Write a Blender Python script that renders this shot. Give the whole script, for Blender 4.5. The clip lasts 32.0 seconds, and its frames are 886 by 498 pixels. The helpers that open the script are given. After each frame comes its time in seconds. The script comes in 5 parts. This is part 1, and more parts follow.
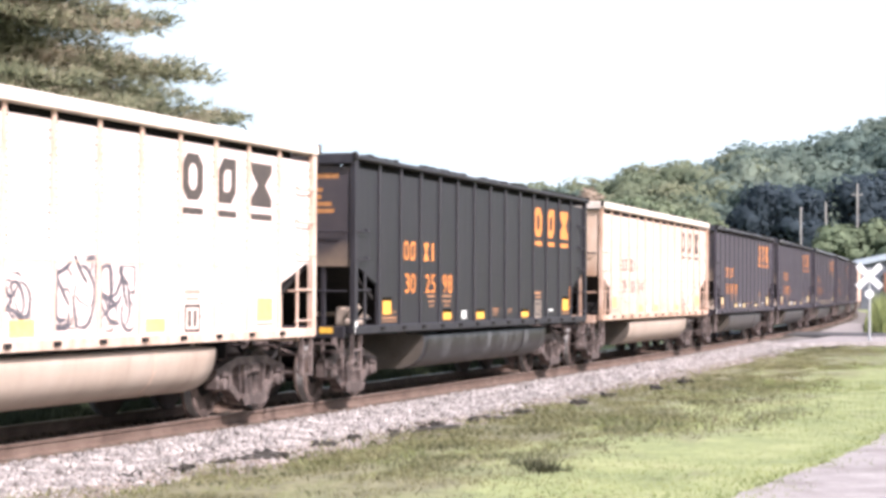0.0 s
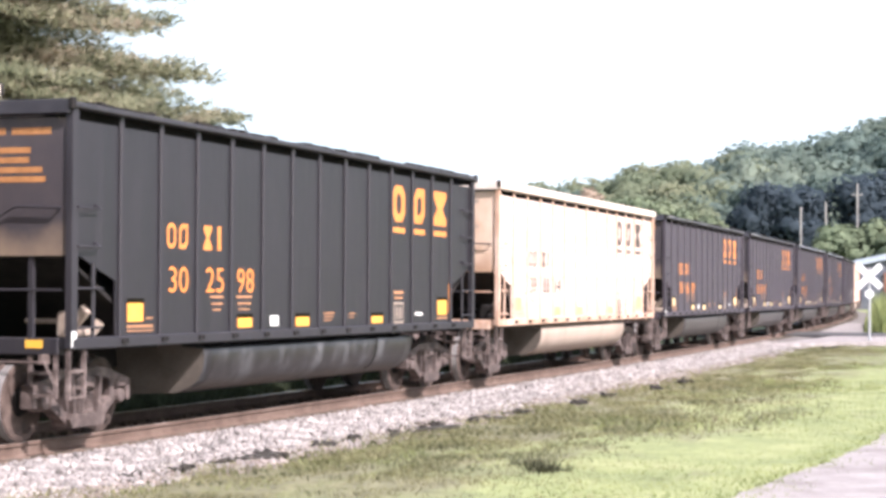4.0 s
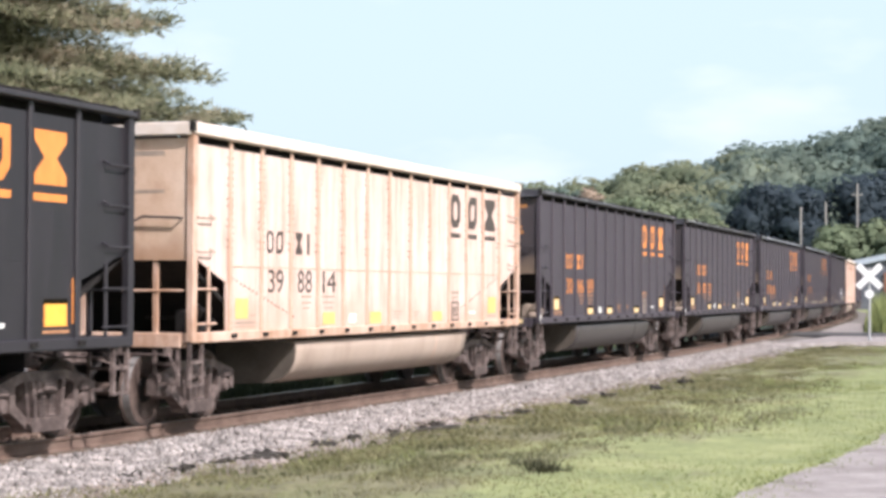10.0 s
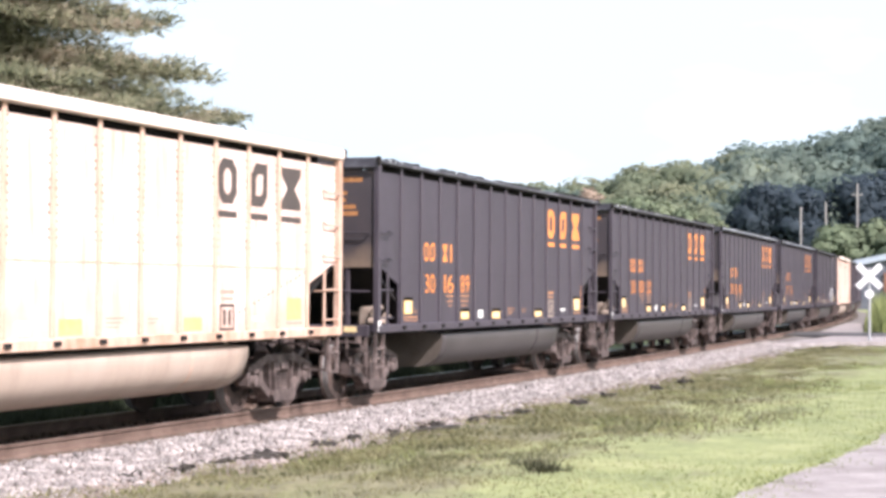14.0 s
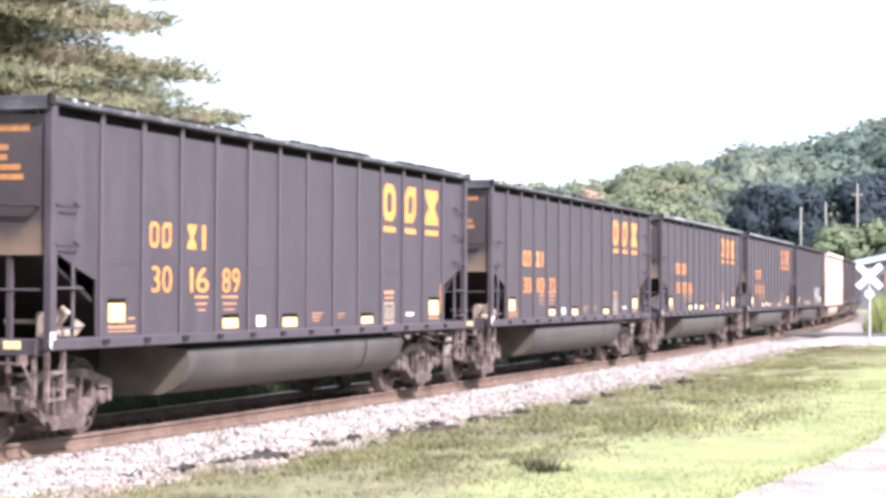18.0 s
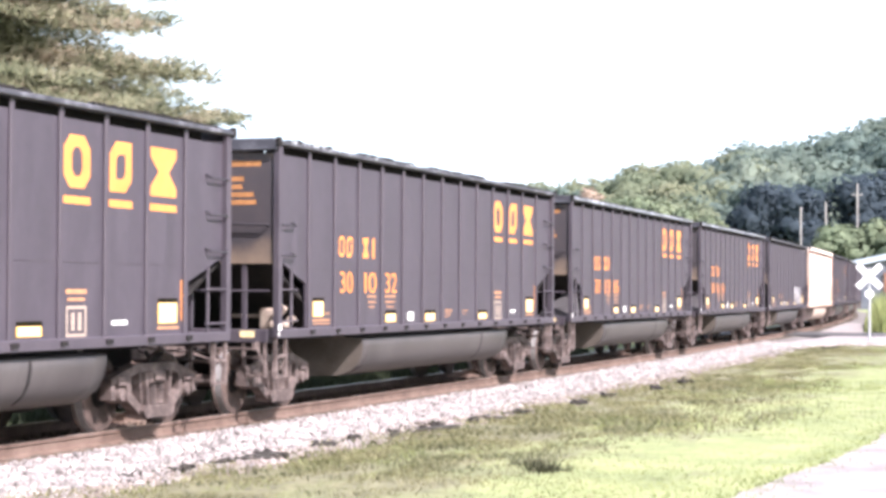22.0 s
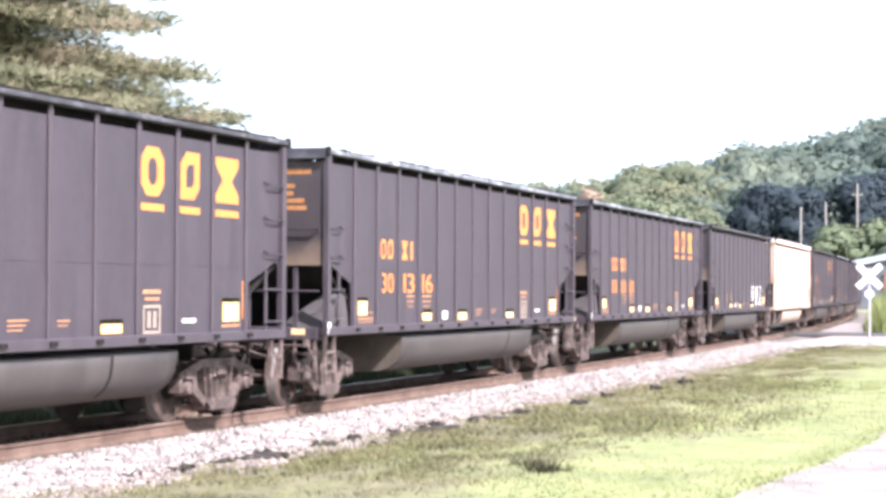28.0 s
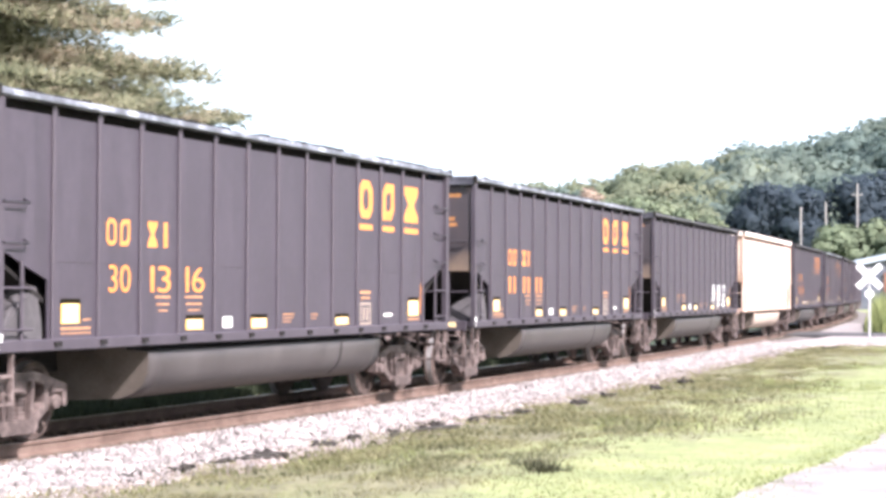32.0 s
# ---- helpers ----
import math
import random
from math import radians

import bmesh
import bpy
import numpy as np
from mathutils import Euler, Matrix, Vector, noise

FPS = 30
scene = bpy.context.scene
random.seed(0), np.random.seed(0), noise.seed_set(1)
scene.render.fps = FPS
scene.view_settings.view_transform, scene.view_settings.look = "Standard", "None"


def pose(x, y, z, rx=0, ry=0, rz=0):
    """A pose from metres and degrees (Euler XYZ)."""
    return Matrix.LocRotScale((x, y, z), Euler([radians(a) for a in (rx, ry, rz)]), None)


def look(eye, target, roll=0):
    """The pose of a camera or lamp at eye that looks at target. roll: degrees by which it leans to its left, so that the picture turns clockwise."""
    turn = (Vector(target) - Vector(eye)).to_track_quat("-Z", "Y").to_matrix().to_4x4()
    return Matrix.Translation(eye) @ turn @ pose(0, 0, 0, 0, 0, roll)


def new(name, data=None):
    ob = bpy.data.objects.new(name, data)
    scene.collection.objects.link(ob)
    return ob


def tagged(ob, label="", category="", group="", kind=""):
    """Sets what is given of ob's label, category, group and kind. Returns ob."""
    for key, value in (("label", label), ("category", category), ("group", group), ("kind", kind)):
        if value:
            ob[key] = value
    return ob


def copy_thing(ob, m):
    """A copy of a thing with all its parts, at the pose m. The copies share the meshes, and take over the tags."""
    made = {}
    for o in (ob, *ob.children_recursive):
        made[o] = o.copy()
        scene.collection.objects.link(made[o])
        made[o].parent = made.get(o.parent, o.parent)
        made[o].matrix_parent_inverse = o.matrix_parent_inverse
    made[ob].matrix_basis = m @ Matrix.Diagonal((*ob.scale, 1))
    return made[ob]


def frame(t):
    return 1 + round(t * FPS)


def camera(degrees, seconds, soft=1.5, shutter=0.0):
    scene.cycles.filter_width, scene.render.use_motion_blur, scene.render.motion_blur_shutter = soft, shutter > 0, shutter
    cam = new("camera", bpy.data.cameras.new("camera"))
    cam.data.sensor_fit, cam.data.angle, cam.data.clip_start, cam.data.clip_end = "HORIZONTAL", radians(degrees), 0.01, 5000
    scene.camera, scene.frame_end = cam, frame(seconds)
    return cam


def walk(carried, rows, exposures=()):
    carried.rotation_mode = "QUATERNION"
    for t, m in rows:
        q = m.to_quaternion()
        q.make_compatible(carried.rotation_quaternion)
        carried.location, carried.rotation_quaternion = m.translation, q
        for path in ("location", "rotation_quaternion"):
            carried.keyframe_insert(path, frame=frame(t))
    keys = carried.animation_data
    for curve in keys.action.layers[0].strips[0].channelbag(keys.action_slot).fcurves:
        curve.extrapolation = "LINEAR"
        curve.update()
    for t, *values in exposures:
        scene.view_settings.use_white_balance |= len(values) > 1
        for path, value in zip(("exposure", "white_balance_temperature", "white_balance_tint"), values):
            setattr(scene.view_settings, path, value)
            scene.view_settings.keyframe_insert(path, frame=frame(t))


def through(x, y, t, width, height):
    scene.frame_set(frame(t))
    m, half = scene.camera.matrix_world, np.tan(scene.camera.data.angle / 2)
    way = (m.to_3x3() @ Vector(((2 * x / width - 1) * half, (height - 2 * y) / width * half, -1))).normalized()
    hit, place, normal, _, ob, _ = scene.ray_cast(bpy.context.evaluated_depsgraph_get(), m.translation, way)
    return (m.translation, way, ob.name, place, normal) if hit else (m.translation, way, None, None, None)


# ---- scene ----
import functools

DURATION = 32.0
EYE = Vector((0.0, 0.0, 1.724))
YAW, PITCH, ROLL = radians(-18.834), radians(1.264), 0.261
cam = camera(25.94, DURATION, soft=3.5, shutter=0.4)
AIM = Vector((math.sin(YAW) * math.cos(PITCH), math.cos(YAW) * math.cos(PITCH), math.sin(PITCH)))
EXPOSURES = [(0.0, 0.97, 6200, 20), (1.2, 1.07, 6200, 20), (2.6, 1.14, 6200, 20), (7.2, 1.05, 6200, 20), (9.0, 0.60, 6250, 16), (13.0, 0.57, 6250, 16), (14.0, 0.92, 6200, 20), (14.5, 1.02, 6200, 20), (17.0, 1.46, 6130, 21), (32.0, 1.49, 6130, 21)]
walk(cam, [(0.0, look(EYE, EYE + AIM * 50, ROLL)), (DURATION, look(EYE, EYE + AIM * 50, ROLL))], EXPOSURES)

# ------------------------------------------------------------ light
SUN = Vector((0.66, -0.32, 0.68)).normalized()
world = bpy.data.worlds.new("world")
scene.world = world
world.use_nodes = True
wn, wl = world.node_tree.nodes, world.node_tree.links
sky = wn.new("ShaderNodeTexSky")
sky.sky_type, sky.sun_disc = "NISHITA", False
sky.sun_elevation = math.asin(SUN.z)
sky.sun_rotation = math.atan2(SUN.x, SUN.y)
sky.air_density, sky.dust_density, sky.ozone_density = 1.0, 4.0, 0.6
wcoord = wn.new("ShaderNodeTexCoord")
wmap = wn.new("ShaderNodeMapping")
wmap.inputs["Scale"].default_value = (1.0, 1.0, 3.2)
cloud = wn.new("ShaderNodeTexNoise")
cloud.inputs["Scale"].default_value, cloud.inputs["Detail"].default_value = 5.0, 7.0
cramp = wn.new("ShaderNodeValToRGB")
cramp.color_ramp.elements[0].position, cramp.color_ramp.elements[1].position = 0.52, 0.78
cmix = wn.new("ShaderNodeMixRGB")
cmix.inputs["Color2"].default_value = (6.4, 6.7, 6.8, 1)
wl.new(wcoord.outputs["Generated"], wmap.inputs["Vector"])
wl.new(wmap.outputs["Vector"], cloud.inputs["Vector"])
wl.new(cloud.outputs["Fac"], cramp.inputs["Fac"])
wl.new(cramp.outputs["Color"], cmix.inputs["Fac"])
haze = wn.new("ShaderNodeMixRGB")
haze.inputs["Color2"].default_value = (4.5, 5.6, 5.9, 1)
wsep = wn.new("ShaderNodeSeparateXYZ")
wfall = wn.new("ShaderNodeMapRange")
wfall.inputs["From Min"].default_value, wfall.inputs["From Max"].default_value = 0.22, 0.60
wfall.inputs["To Min"].default_value, wfall.inputs["To Max"].default_value = 0.88, 0.10
wl.new(wcoord.outputs["Generated"], wsep.inputs["Vector"])
wl.new(wsep.outputs["Z"], wfall.inputs["Value"])
wl.new(wfall.outputs["Result"], haze.inputs["Fac"])
wl.new(sky.outputs["Color"], haze.inputs["Color1"])
wl.new(haze.outputs["Color"], cmix.inputs["Color1"])
background = wn["Background"]
wl.new(cmix.outputs["Color"], background.inputs["Color"])
background.inputs["Strength"].default_value = 0.12

sun_data = bpy.data.lights.new("sun", "SUN")
sun_data.energy, sun_data.angle, sun_data.color = 4.4, radians(0.53), (1.0, 0.955, 0.90)
sun = new("sun", sun_data)
sun.matrix_world = look(SUN * 200, (0, 0, 0))

# ------------------------------------------------------------ materials


def material(name, colors, rough=0.7, metal=0.0, scale=4.0, stretch=(1, 1, 1), bump=0.0, bump_scale=40.0,
             fine=0.25, spread=0.0, where="Object", detail=6.0):
    """Two or three colours mixed by broad noise, varied by fine noise, with relief."""
    m = bpy.data.materials.new(name)
    m.use_nodes = True
    n, l = m.node_tree.nodes, m.node_tree.links
    bsdf = n["Principled BSDF"]
    bsdf.inputs["Metallic"].default_value = metal
    co = n.new("ShaderNodeTexCoord")
    if where == "World":
        co = n.new("ShaderNodeNewGeometry")
    source = co.outputs["Position" if where == "World" else "Object"]
    mp = n.new("ShaderNodeMapping")
    mp.inputs["Scale"].default_value = stretch
    l.new(source, mp.inputs["Vector"])
    broad = n.new("ShaderNodeTexNoise")
    broad.inputs["Scale"].default_value, broad.inputs["Detail"].default_value = scale, detail
    broad.inputs["Roughness"].default_value = 0.62
    l.new(mp.outputs["Vector"], broad.inputs["Vector"])
    ramp = n.new("ShaderNodeValToRGB")
    el = ramp.color_ramp.elements
    while len(el) < len(colors):
        el.new(0.5)
    for i, c in enumerate(colors):
        el[i].position = 0.32 + 0.36 * i / max(1, len(colors) - 1)
        el[i].color = (*c, 1)
    l.new(broad.outputs["Fac"], ramp.inputs["Fac"])
    grain = n.new("ShaderNodeTexNoise")
    grain.inputs["Scale"].default_value, grain.inputs["Detail"].default_value = bump_scale, 4.0
    l.new(source, grain.inputs["Vector"])
    vary = n.new("ShaderNodeMapRange")
    vary.inputs["To Min"].default_value, vary.inputs["To Max"].default_value = 1 - fine, 1 + fine
    l.new(grain.outputs["Fac"], vary.inputs["Value"])
    value = vary.outputs["Result"]
    if spread:
        info = n.new("ShaderNodeObjectInfo")
        isle = n.new("ShaderNodeNewGeometry")
        add = n.new("ShaderNodeMath")
        add.operation = "ADD"
        l.new(info.outputs["Random"], add.inputs[0])
        l.new(isle.outputs["Random Per Island"], add.inputs[1])
        sp = n.new("ShaderNodeMapRange")
        sp.inputs["From Max"].default_value = 2.0
        sp.inputs["To Min"].default_value, sp.inputs["To Max"].default_value = 1 - spread, 1 + spread
        l.new(add.outputs[0], sp.inputs["Value"])
        mul = n.new("ShaderNodeMath")
        mul.operation = "MULTIPLY"
        l.new(value, mul.inputs[0])
        l.new(sp.outputs["Result"], mul.inputs[1])
        value = mul.outputs[0]
    tint = n.new("ShaderNodeVectorMath")
    tint.operation = "SCALE"
    l.new(ramp.outputs["Color"], tint.inputs[0])
    l.new(value, tint.inputs["Scale"])
    l.new(tint.outputs["Vector"], bsdf.inputs["Base Color"])
    rr = n.new("ShaderNodeMapRange")
    rr.inputs["To Min"].default_value, rr.inputs["To Max"].default_value = max(0.05, rough - 0.15), min(1.0, rough + 0.15)
    l.new(broad.outputs["Fac"], rr.inputs["Value"])
    l.new(rr.outputs["Result"], bsdf.inputs["Roughness"])
    if bump:
        b = n.new("ShaderNodeBump")
        b.inputs["Strength"].default_value, b.inputs["Distance"].default_value = bump, 0.01
        l.new(grain.outputs["Fac"], b.inputs["Height"])
        l.new(b.outputs["Normal"], bsdf.inputs["Normal"])
    return m


def foliage(name, colors, spread=0.45, scale=0.25, through=0.25):
    m = material(name, colors, rough=0.75, scale=scale, fine=0.3, bump_scale=2.0, spread=spread, where="World")
    m.node_tree.nodes["Principled BSDF"].inputs["Specular IOR Level"].default_value = 0.2
    n, l = m.node_tree.nodes, m.node_tree.links
    bsdf, out = n["Principled BSDF"], n["Material Output"]
    tr = n.new("ShaderNodeBsdfTranslucent")
    mix = n.new("ShaderNodeMixShader")
    mix.inputs["Fac"].default_value = through
    l.new(bsdf.inputs["Base Color"].links[0].from_socket, tr.inputs["Color"])
    l.new(bsdf.outputs["BSDF"], mix.inputs[1])
    l.new(tr.outputs["BSDF"], mix.inputs[2])
    l.new(mix.outputs["Shader"], out.inputs["Surface"])
    return m


STREAK = (2.6, 2.6, 0.35)
M = {}
M["dark"] = material("dark_car_paint", [(0.041, 0.0325, 0.0425), (0.0495, 0.0400, 0.0520), (0.0585, 0.0480, 0.0610)], 0.55, scale=2.2, stretch=STREAK, bump=0.12, bump_scale=9, fine=0.22)
M["dark_end"] = material("rust_stained_dark_end", [(0.040, 0.034, 0.040), (0.060, 0.049, 0.052), (0.17, 0.12, 0.09)], 0.65, scale=0.9, stretch=(1, 1, 0.8), bump=0.12, fine=0.25)
M["black_paint"] = material("fresh_black_car_paint", [(0.0145, 0.0128, 0.0160), (0.0180, 0.0157, 0.0196), (0.023, 0.0200, 0.0245)], 0.5, scale=2.2, stretch=STREAK, bump=0.1, bump_scale=9, fine=0.2)
M["black_rib"] = material("fresh_black_rib_paint", [(0.020, 0.0175, 0.022), (0.028, 0.0250, 0.030)], 0.55, scale=5.0, stretch=(1, 1, 0.3), fine=0.2)
M["dark_rib"] = material("dusty_dark_rib_paint", [(0.044, 0.0350, 0.045), (0.054, 0.0440, 0.055), (0.066, 0.0545, 0.066)], 0.6, scale=5.0, stretch=(1, 1, 0.3), bump=0.12, fine=0.2)
M["dark_chord"] = material("dark_chord_paint", [(0.020, 0.018, 0.022), (0.040, 0.036, 0.042)], 0.5, scale=3, fine=0.2, bump=0.1)
M["grey_chord"] = material("dusty_grey_chord", [(0.026, 0.025, 0.032), (0.052, 0.050, 0.060), (0.16, 0.16, 0.18)], 0.5, scale=2.2, fine=0.25, bump=0.15)
M["front_dust_light"] = material("tub_front_dust_and_light", [(0.085, 0.070, 0.058), (0.145, 0.120, 0.100)], 0.85, scale=3, fine=0.3, bump=0.2)
M["dust_heap"] = material("grey_coal_dust", [(0.045, 0.041, 0.043), (0.075, 0.069, 0.072)], 0.95, scale=5, bump=0.6, bump_scale=30, fine=0.3)
M["pale_chord"] = material("bare_worn_chord", [(0.045, 0.045, 0.052), (0.15, 0.16, 0.185), (0.42, 0.44, 0.50)], 0.45, scale=2.4, fine=0.35, bump=0.2, bump_scale=14)
M["tan"] = material("tan_car_paint", [(0.60, 0.455, 0.40), (0.70, 0.560, 0.515), (0.74, 0.615, 0.58)], 0.6, scale=2.0, stretch=STREAK, bump=0.12, bump_scale=9, fine=0.12)
M["tan_rusty"] = material("rust_streaked_tan_paint", [(0.47, 0.315, 0.25), (0.63, 0.475, 0.41), (0.70, 0.560, 0.505)], 0.6, scale=2.0, stretch=STREAK, bump=0.12, bump_scale=9, fine=0.14)
M["tan_rib"] = material("tan_rib_paint", [(0.45, 0.29, 0.215), (0.565, 0.405, 0.325), (0.65, 0.50, 0.425)], 0.65, scale=5.0, stretch=(1, 1, 0.4), bump=0.15, fine=0.2)
M["tan_rib_rusty"] = material("rusty_tan_rib_paint", [(0.35, 0.20, 0.125), (0.51, 0.34, 0.255), (0.63, 0.46, 0.375)], 0.7, scale=3.5, stretch=(1, 1, 0.4), bump=0.2, fine=0.25)
M["tan_chord"] = material("tan_chord_paint", [(0.60, 0.49, 0.41), (0.74, 0.66, 0.60)], 0.55, scale=3, fine=0.12, bump=0.1)
M["dark_tub"] = material("dark_tub_paint", [(0.046, 0.040, 0.041), (0.066, 0.058, 0.058), (0.088, 0.078, 0.077)], 0.5, scale=1.6, stretch=(1, 1.4, 0.5), bump=0.1, fine=0.2)
M["worn_tub"] = material("scuffed_dark_tub_paint", [(0.018, 0.0165, 0.018), (0.027, 0.025, 0.027), (0.105, 0.105, 0.112)], 0.4, scale=1.5, stretch=(1, 1.5, 0.7), bump=0.1, fine=0.25)
M["tan_tub"] = material("tan_tub_paint", [(0.33, 0.25, 0.20), (0.42, 0.33, 0.27), (0.46, 0.37, 0.31)], 0.6, scale=1.6, stretch=(1, 1.4, 0.5), bump=0.1, fine=0.15)
M["truck"] = material("grimy_cast_steel", [(0.045, 0.032, 0.029), (0.112, 0.083, 0.075), (0.23, 0.178, 0.163)], 0.75, 0.1, scale=5, bump=0.4, bump_scale=30, fine=0.3)
M["wheel"] = material("rusty_wheel_steel", [(0.038, 0.025, 0.020), (0.075, 0.050, 0.041), (0.13, 0.092, 0.077)], 0.8, 0.0, scale=6, bump=0.2, fine=0.25)
M["tread"] = material("polished_tread_steel", [(0.21, 0.195, 0.19), (0.33, 0.315, 0.305)], 0.5, 0.3, scale=8, fine=0.15)
# Black of grimy parts; in recesses and underneath it also paints the shade.
M["black"] = material("black_grime_and_shade", [(0.012, 0.011, 0.011), (0.028, 0.025, 0.024)], 0.85, scale=5, bump=0.3, fine=0.3)
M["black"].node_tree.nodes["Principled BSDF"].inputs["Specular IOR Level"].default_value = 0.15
M["tan_end"] = material("rusty_tan_end_paint", [(0.40, 0.235, 0.15), (0.58, 0.41, 0.30), (0.70, 0.54, 0.43)], 0.65, scale=1.1, stretch=(1, 1, 0.8), bump=0.15, fine=0.2)
M["coal"] = material("coal", [(0.010, 0.010, 0.011), (0.030, 0.030, 0.032)], 0.45, scale=9, bump=1.0, bump_scale=18, fine=0.5)
M["orange"] = material("orange_lettering", [(0.62, 0.205, 0.042), (0.72, 0.270, 0.066)], 0.55, scale=6, stretch=(1, 1, 0.5), fine=0.15)
M["orange_dull"] = material("faded_orange_lettering", [(0.34, 0.16, 0.08), (0.50, 0.25, 0.12)], 0.6, scale=8, fine=0.3)
M["orange_deep"] = material("deep_orange_lettering", [(0.30, 0.13, 0.045), (0.48, 0.22, 0.08)], 0.6, scale=8, fine=0.25)
M["ink"] = material("dark_grey_lettering", [(0.045, 0.036, 0.034), (0.085, 0.065, 0.055)], 0.6, scale=6, fine=0.2)
M["ink_dull"] = material("faded_grey_lettering", [(0.28, 0.22, 0.18), (0.38, 0.30, 0.24)], 0.6, scale=8, fine=0.2)
M["yellow"] = material("yellow_reflective_sheet", [(0.82, 0.43, 0.05), (0.86, 0.49, 0.08)], 0.4, scale=9, fine=0.1)
M["amber"] = material("faded_amber_sheet", [(0.74, 0.45, 0.14), (0.80, 0.52, 0.20)], 0.5, scale=9, fine=0.1)
M["cream"] = material("pale_reflective_sheet", [(0.78, 0.58, 0.28), (0.86, 0.68, 0.40)], 0.4, scale=9, fine=0.1)
M["white"] = material("white_reflective_sheet", [(0.70, 0.69, 0.66), (0.84, 0.83, 0.80)], 0.4, scale=9, fine=0.1)
M["olive"] = material("dark_olive_tape", [(0.006, 0.005, 0.002), (0.013, 0.010, 0.003)], 0.9, scale=9, fine=0.1)
M["olive"].node_tree.nodes["Principled BSDF"].inputs["Specular IOR Level"].default_value = 0.1
M["scrawl"] = material("grey_spray_paint", [(0.075, 0.07, 0.085), (0.15, 0.135, 0.15)], 0.6, scale=7, fine=0.2)
M["scrawl_white"] = material("white_spray_paint", [(0.60, 0.60, 0.60), (0.78, 0.78, 0.77)], 0.6, scale=7, fine=0.15)
M["rail"] = material("rusty_rail_steel", [(0.098, 0.062, 0.047), (0.142, 0.093, 0.072), (0.19, 0.132, 0.106)], 0.8, 0.1, scale=3, bump=0.3, fine=0.25, where="World")
M["railhead"] = material("polished_rail_head", [(0.30, 0.26, 0.23), (0.45, 0.42, 0.40)], 0.35, 0.8, scale=3, fine=0.15, where="World")
M["tie"] = material("weathered_tie_wood", [(0.05, 0.038, 0.030), (0.10, 0.078, 0.060), (0.15, 0.12, 0.095)], 0.9, scale=3, stretch=(0.6, 6, 6), bump=0.6, fine=0.3, spread=0.2)
M["stone"] = material("ballast_stone", [(0.112, 0.101, 0.096), (0.228, 0.206, 0.196), (0.392, 0.354, 0.336)], 0.85, scale=3.5, fine=0.25, bump_scale=25, spread=0.55, where="World", bump=0.3)
M["rust_stone"] = material("rust_stained_stone", [(0.09, 0.06, 0.045), (0.15, 0.105, 0.08), (0.22, 0.165, 0.13)], 0.9, scale=3.0, fine=0.25, bump_scale=25, spread=0.4, where="World", bump=0.3)
M["toe_stone"] = material("brownish_stone", [(0.10, 0.078, 0.066), (0.20, 0.165, 0.145), (0.33, 0.285, 0.26)], 0.9, scale=3.0, fine=0.25, bump_scale=25, spread=0.5, where="World", bump=0.3)
M["ballast"] = material("ballast_bed", [(0.08, 0.07, 0.062), (0.14, 0.125, 0.115), (0.20, 0.185, 0.175)], 0.95, scale=9, bump=1.0, bump_scale=16, fine=0.55, where="World")
M["gravel"] = material("drive_gravel", [(0.185, 0.162, 0.155), (0.26, 0.233, 0.225), (0.34, 0.312, 0.302)], 0.95, scale=1.6, bump=0.7, bump_scale=24, fine=0.3, where="World")
M["asphalt"] = material("worn_asphalt", [(0.045, 0.044, 0.046), (0.075, 0.073, 0.074)], 0.9, scale=0.8, bump=0.4, bump_scale=40, fine=0.25, where="World")
M["grass"] = foliage("grass_blades", [(0.135, 0.165, 0.066), (0.215, 0.250, 0.100), (0.30, 0.32, 0.140)], spread=0.28, scale=0.9)
M["weeds"] = foliage("dry_weeds", [(0.135, 0.130, 0.068), (0.208, 0.204, 0.106), (0.29, 0.270, 0.150)], spread=0.5, scale=0.8)
M["weeds_brown"] = foliage("grey_brown_weeds", [(0.088, 0.091, 0.053), (0.152, 0.152, 0.088), (0.22, 0.21, 0.130)], spread=0.35, scale=1.5)
# Dark green of the added weeds that stand for shade behind the track.
M["clump"] = foliage("shade_dark_weed_leaves", [(0.035, 0.045, 0.026), (0.06, 0.072, 0.04)], spread=0.4, scale=2.0)
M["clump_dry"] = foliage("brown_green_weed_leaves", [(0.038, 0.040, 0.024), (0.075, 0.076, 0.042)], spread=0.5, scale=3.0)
M["debris"] = material("dark_track_debris", [(0.014, 0.012, 0.010), (0.040, 0.034, 0.028)], 0.95, scale=5, bump=0.6, fine=0.4, spread=0.3)
M["needles"] = foliage("pine_needles", [(0.22, 0.24, 0.145), (0.34, 0.345, 0.22), (0.48, 0.40, 0.30)], spread=0.3, scale=0.6, through=0.62)
# Hill leaves are lightened: the haze of distance is mixed into their colours.
M["leaves_warm"] = foliage("hazy_yellowing_hill_leaves", [(0.155, 0.190, 0.122), (0.21, 0.243, 0.157), (0.295, 0.302, 0.19)], spread=0.15, scale=0.06, through=0.5)
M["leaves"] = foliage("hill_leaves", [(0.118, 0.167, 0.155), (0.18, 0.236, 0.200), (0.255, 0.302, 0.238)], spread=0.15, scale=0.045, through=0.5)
M["leaves_dark"] = foliage("dark_grove_leaves", [(0.058, 0.080, 0.100), (0.086, 0.115, 0.136)], spread=0.15, scale=0.08, through=0.55)
M["leaves_light"] = foliage("light_leaves", [(0.115, 0.15, 0.092), (0.15, 0.185, 0.112), (0.19, 0.215, 0.132)], spread=0.25, scale=0.08)
M["leaves_russet"] = foliage("russet_leaves", [(0.22, 0.17, 0.13), (0.30, 0.235, 0.18)], spread=0.4, scale=0.1)
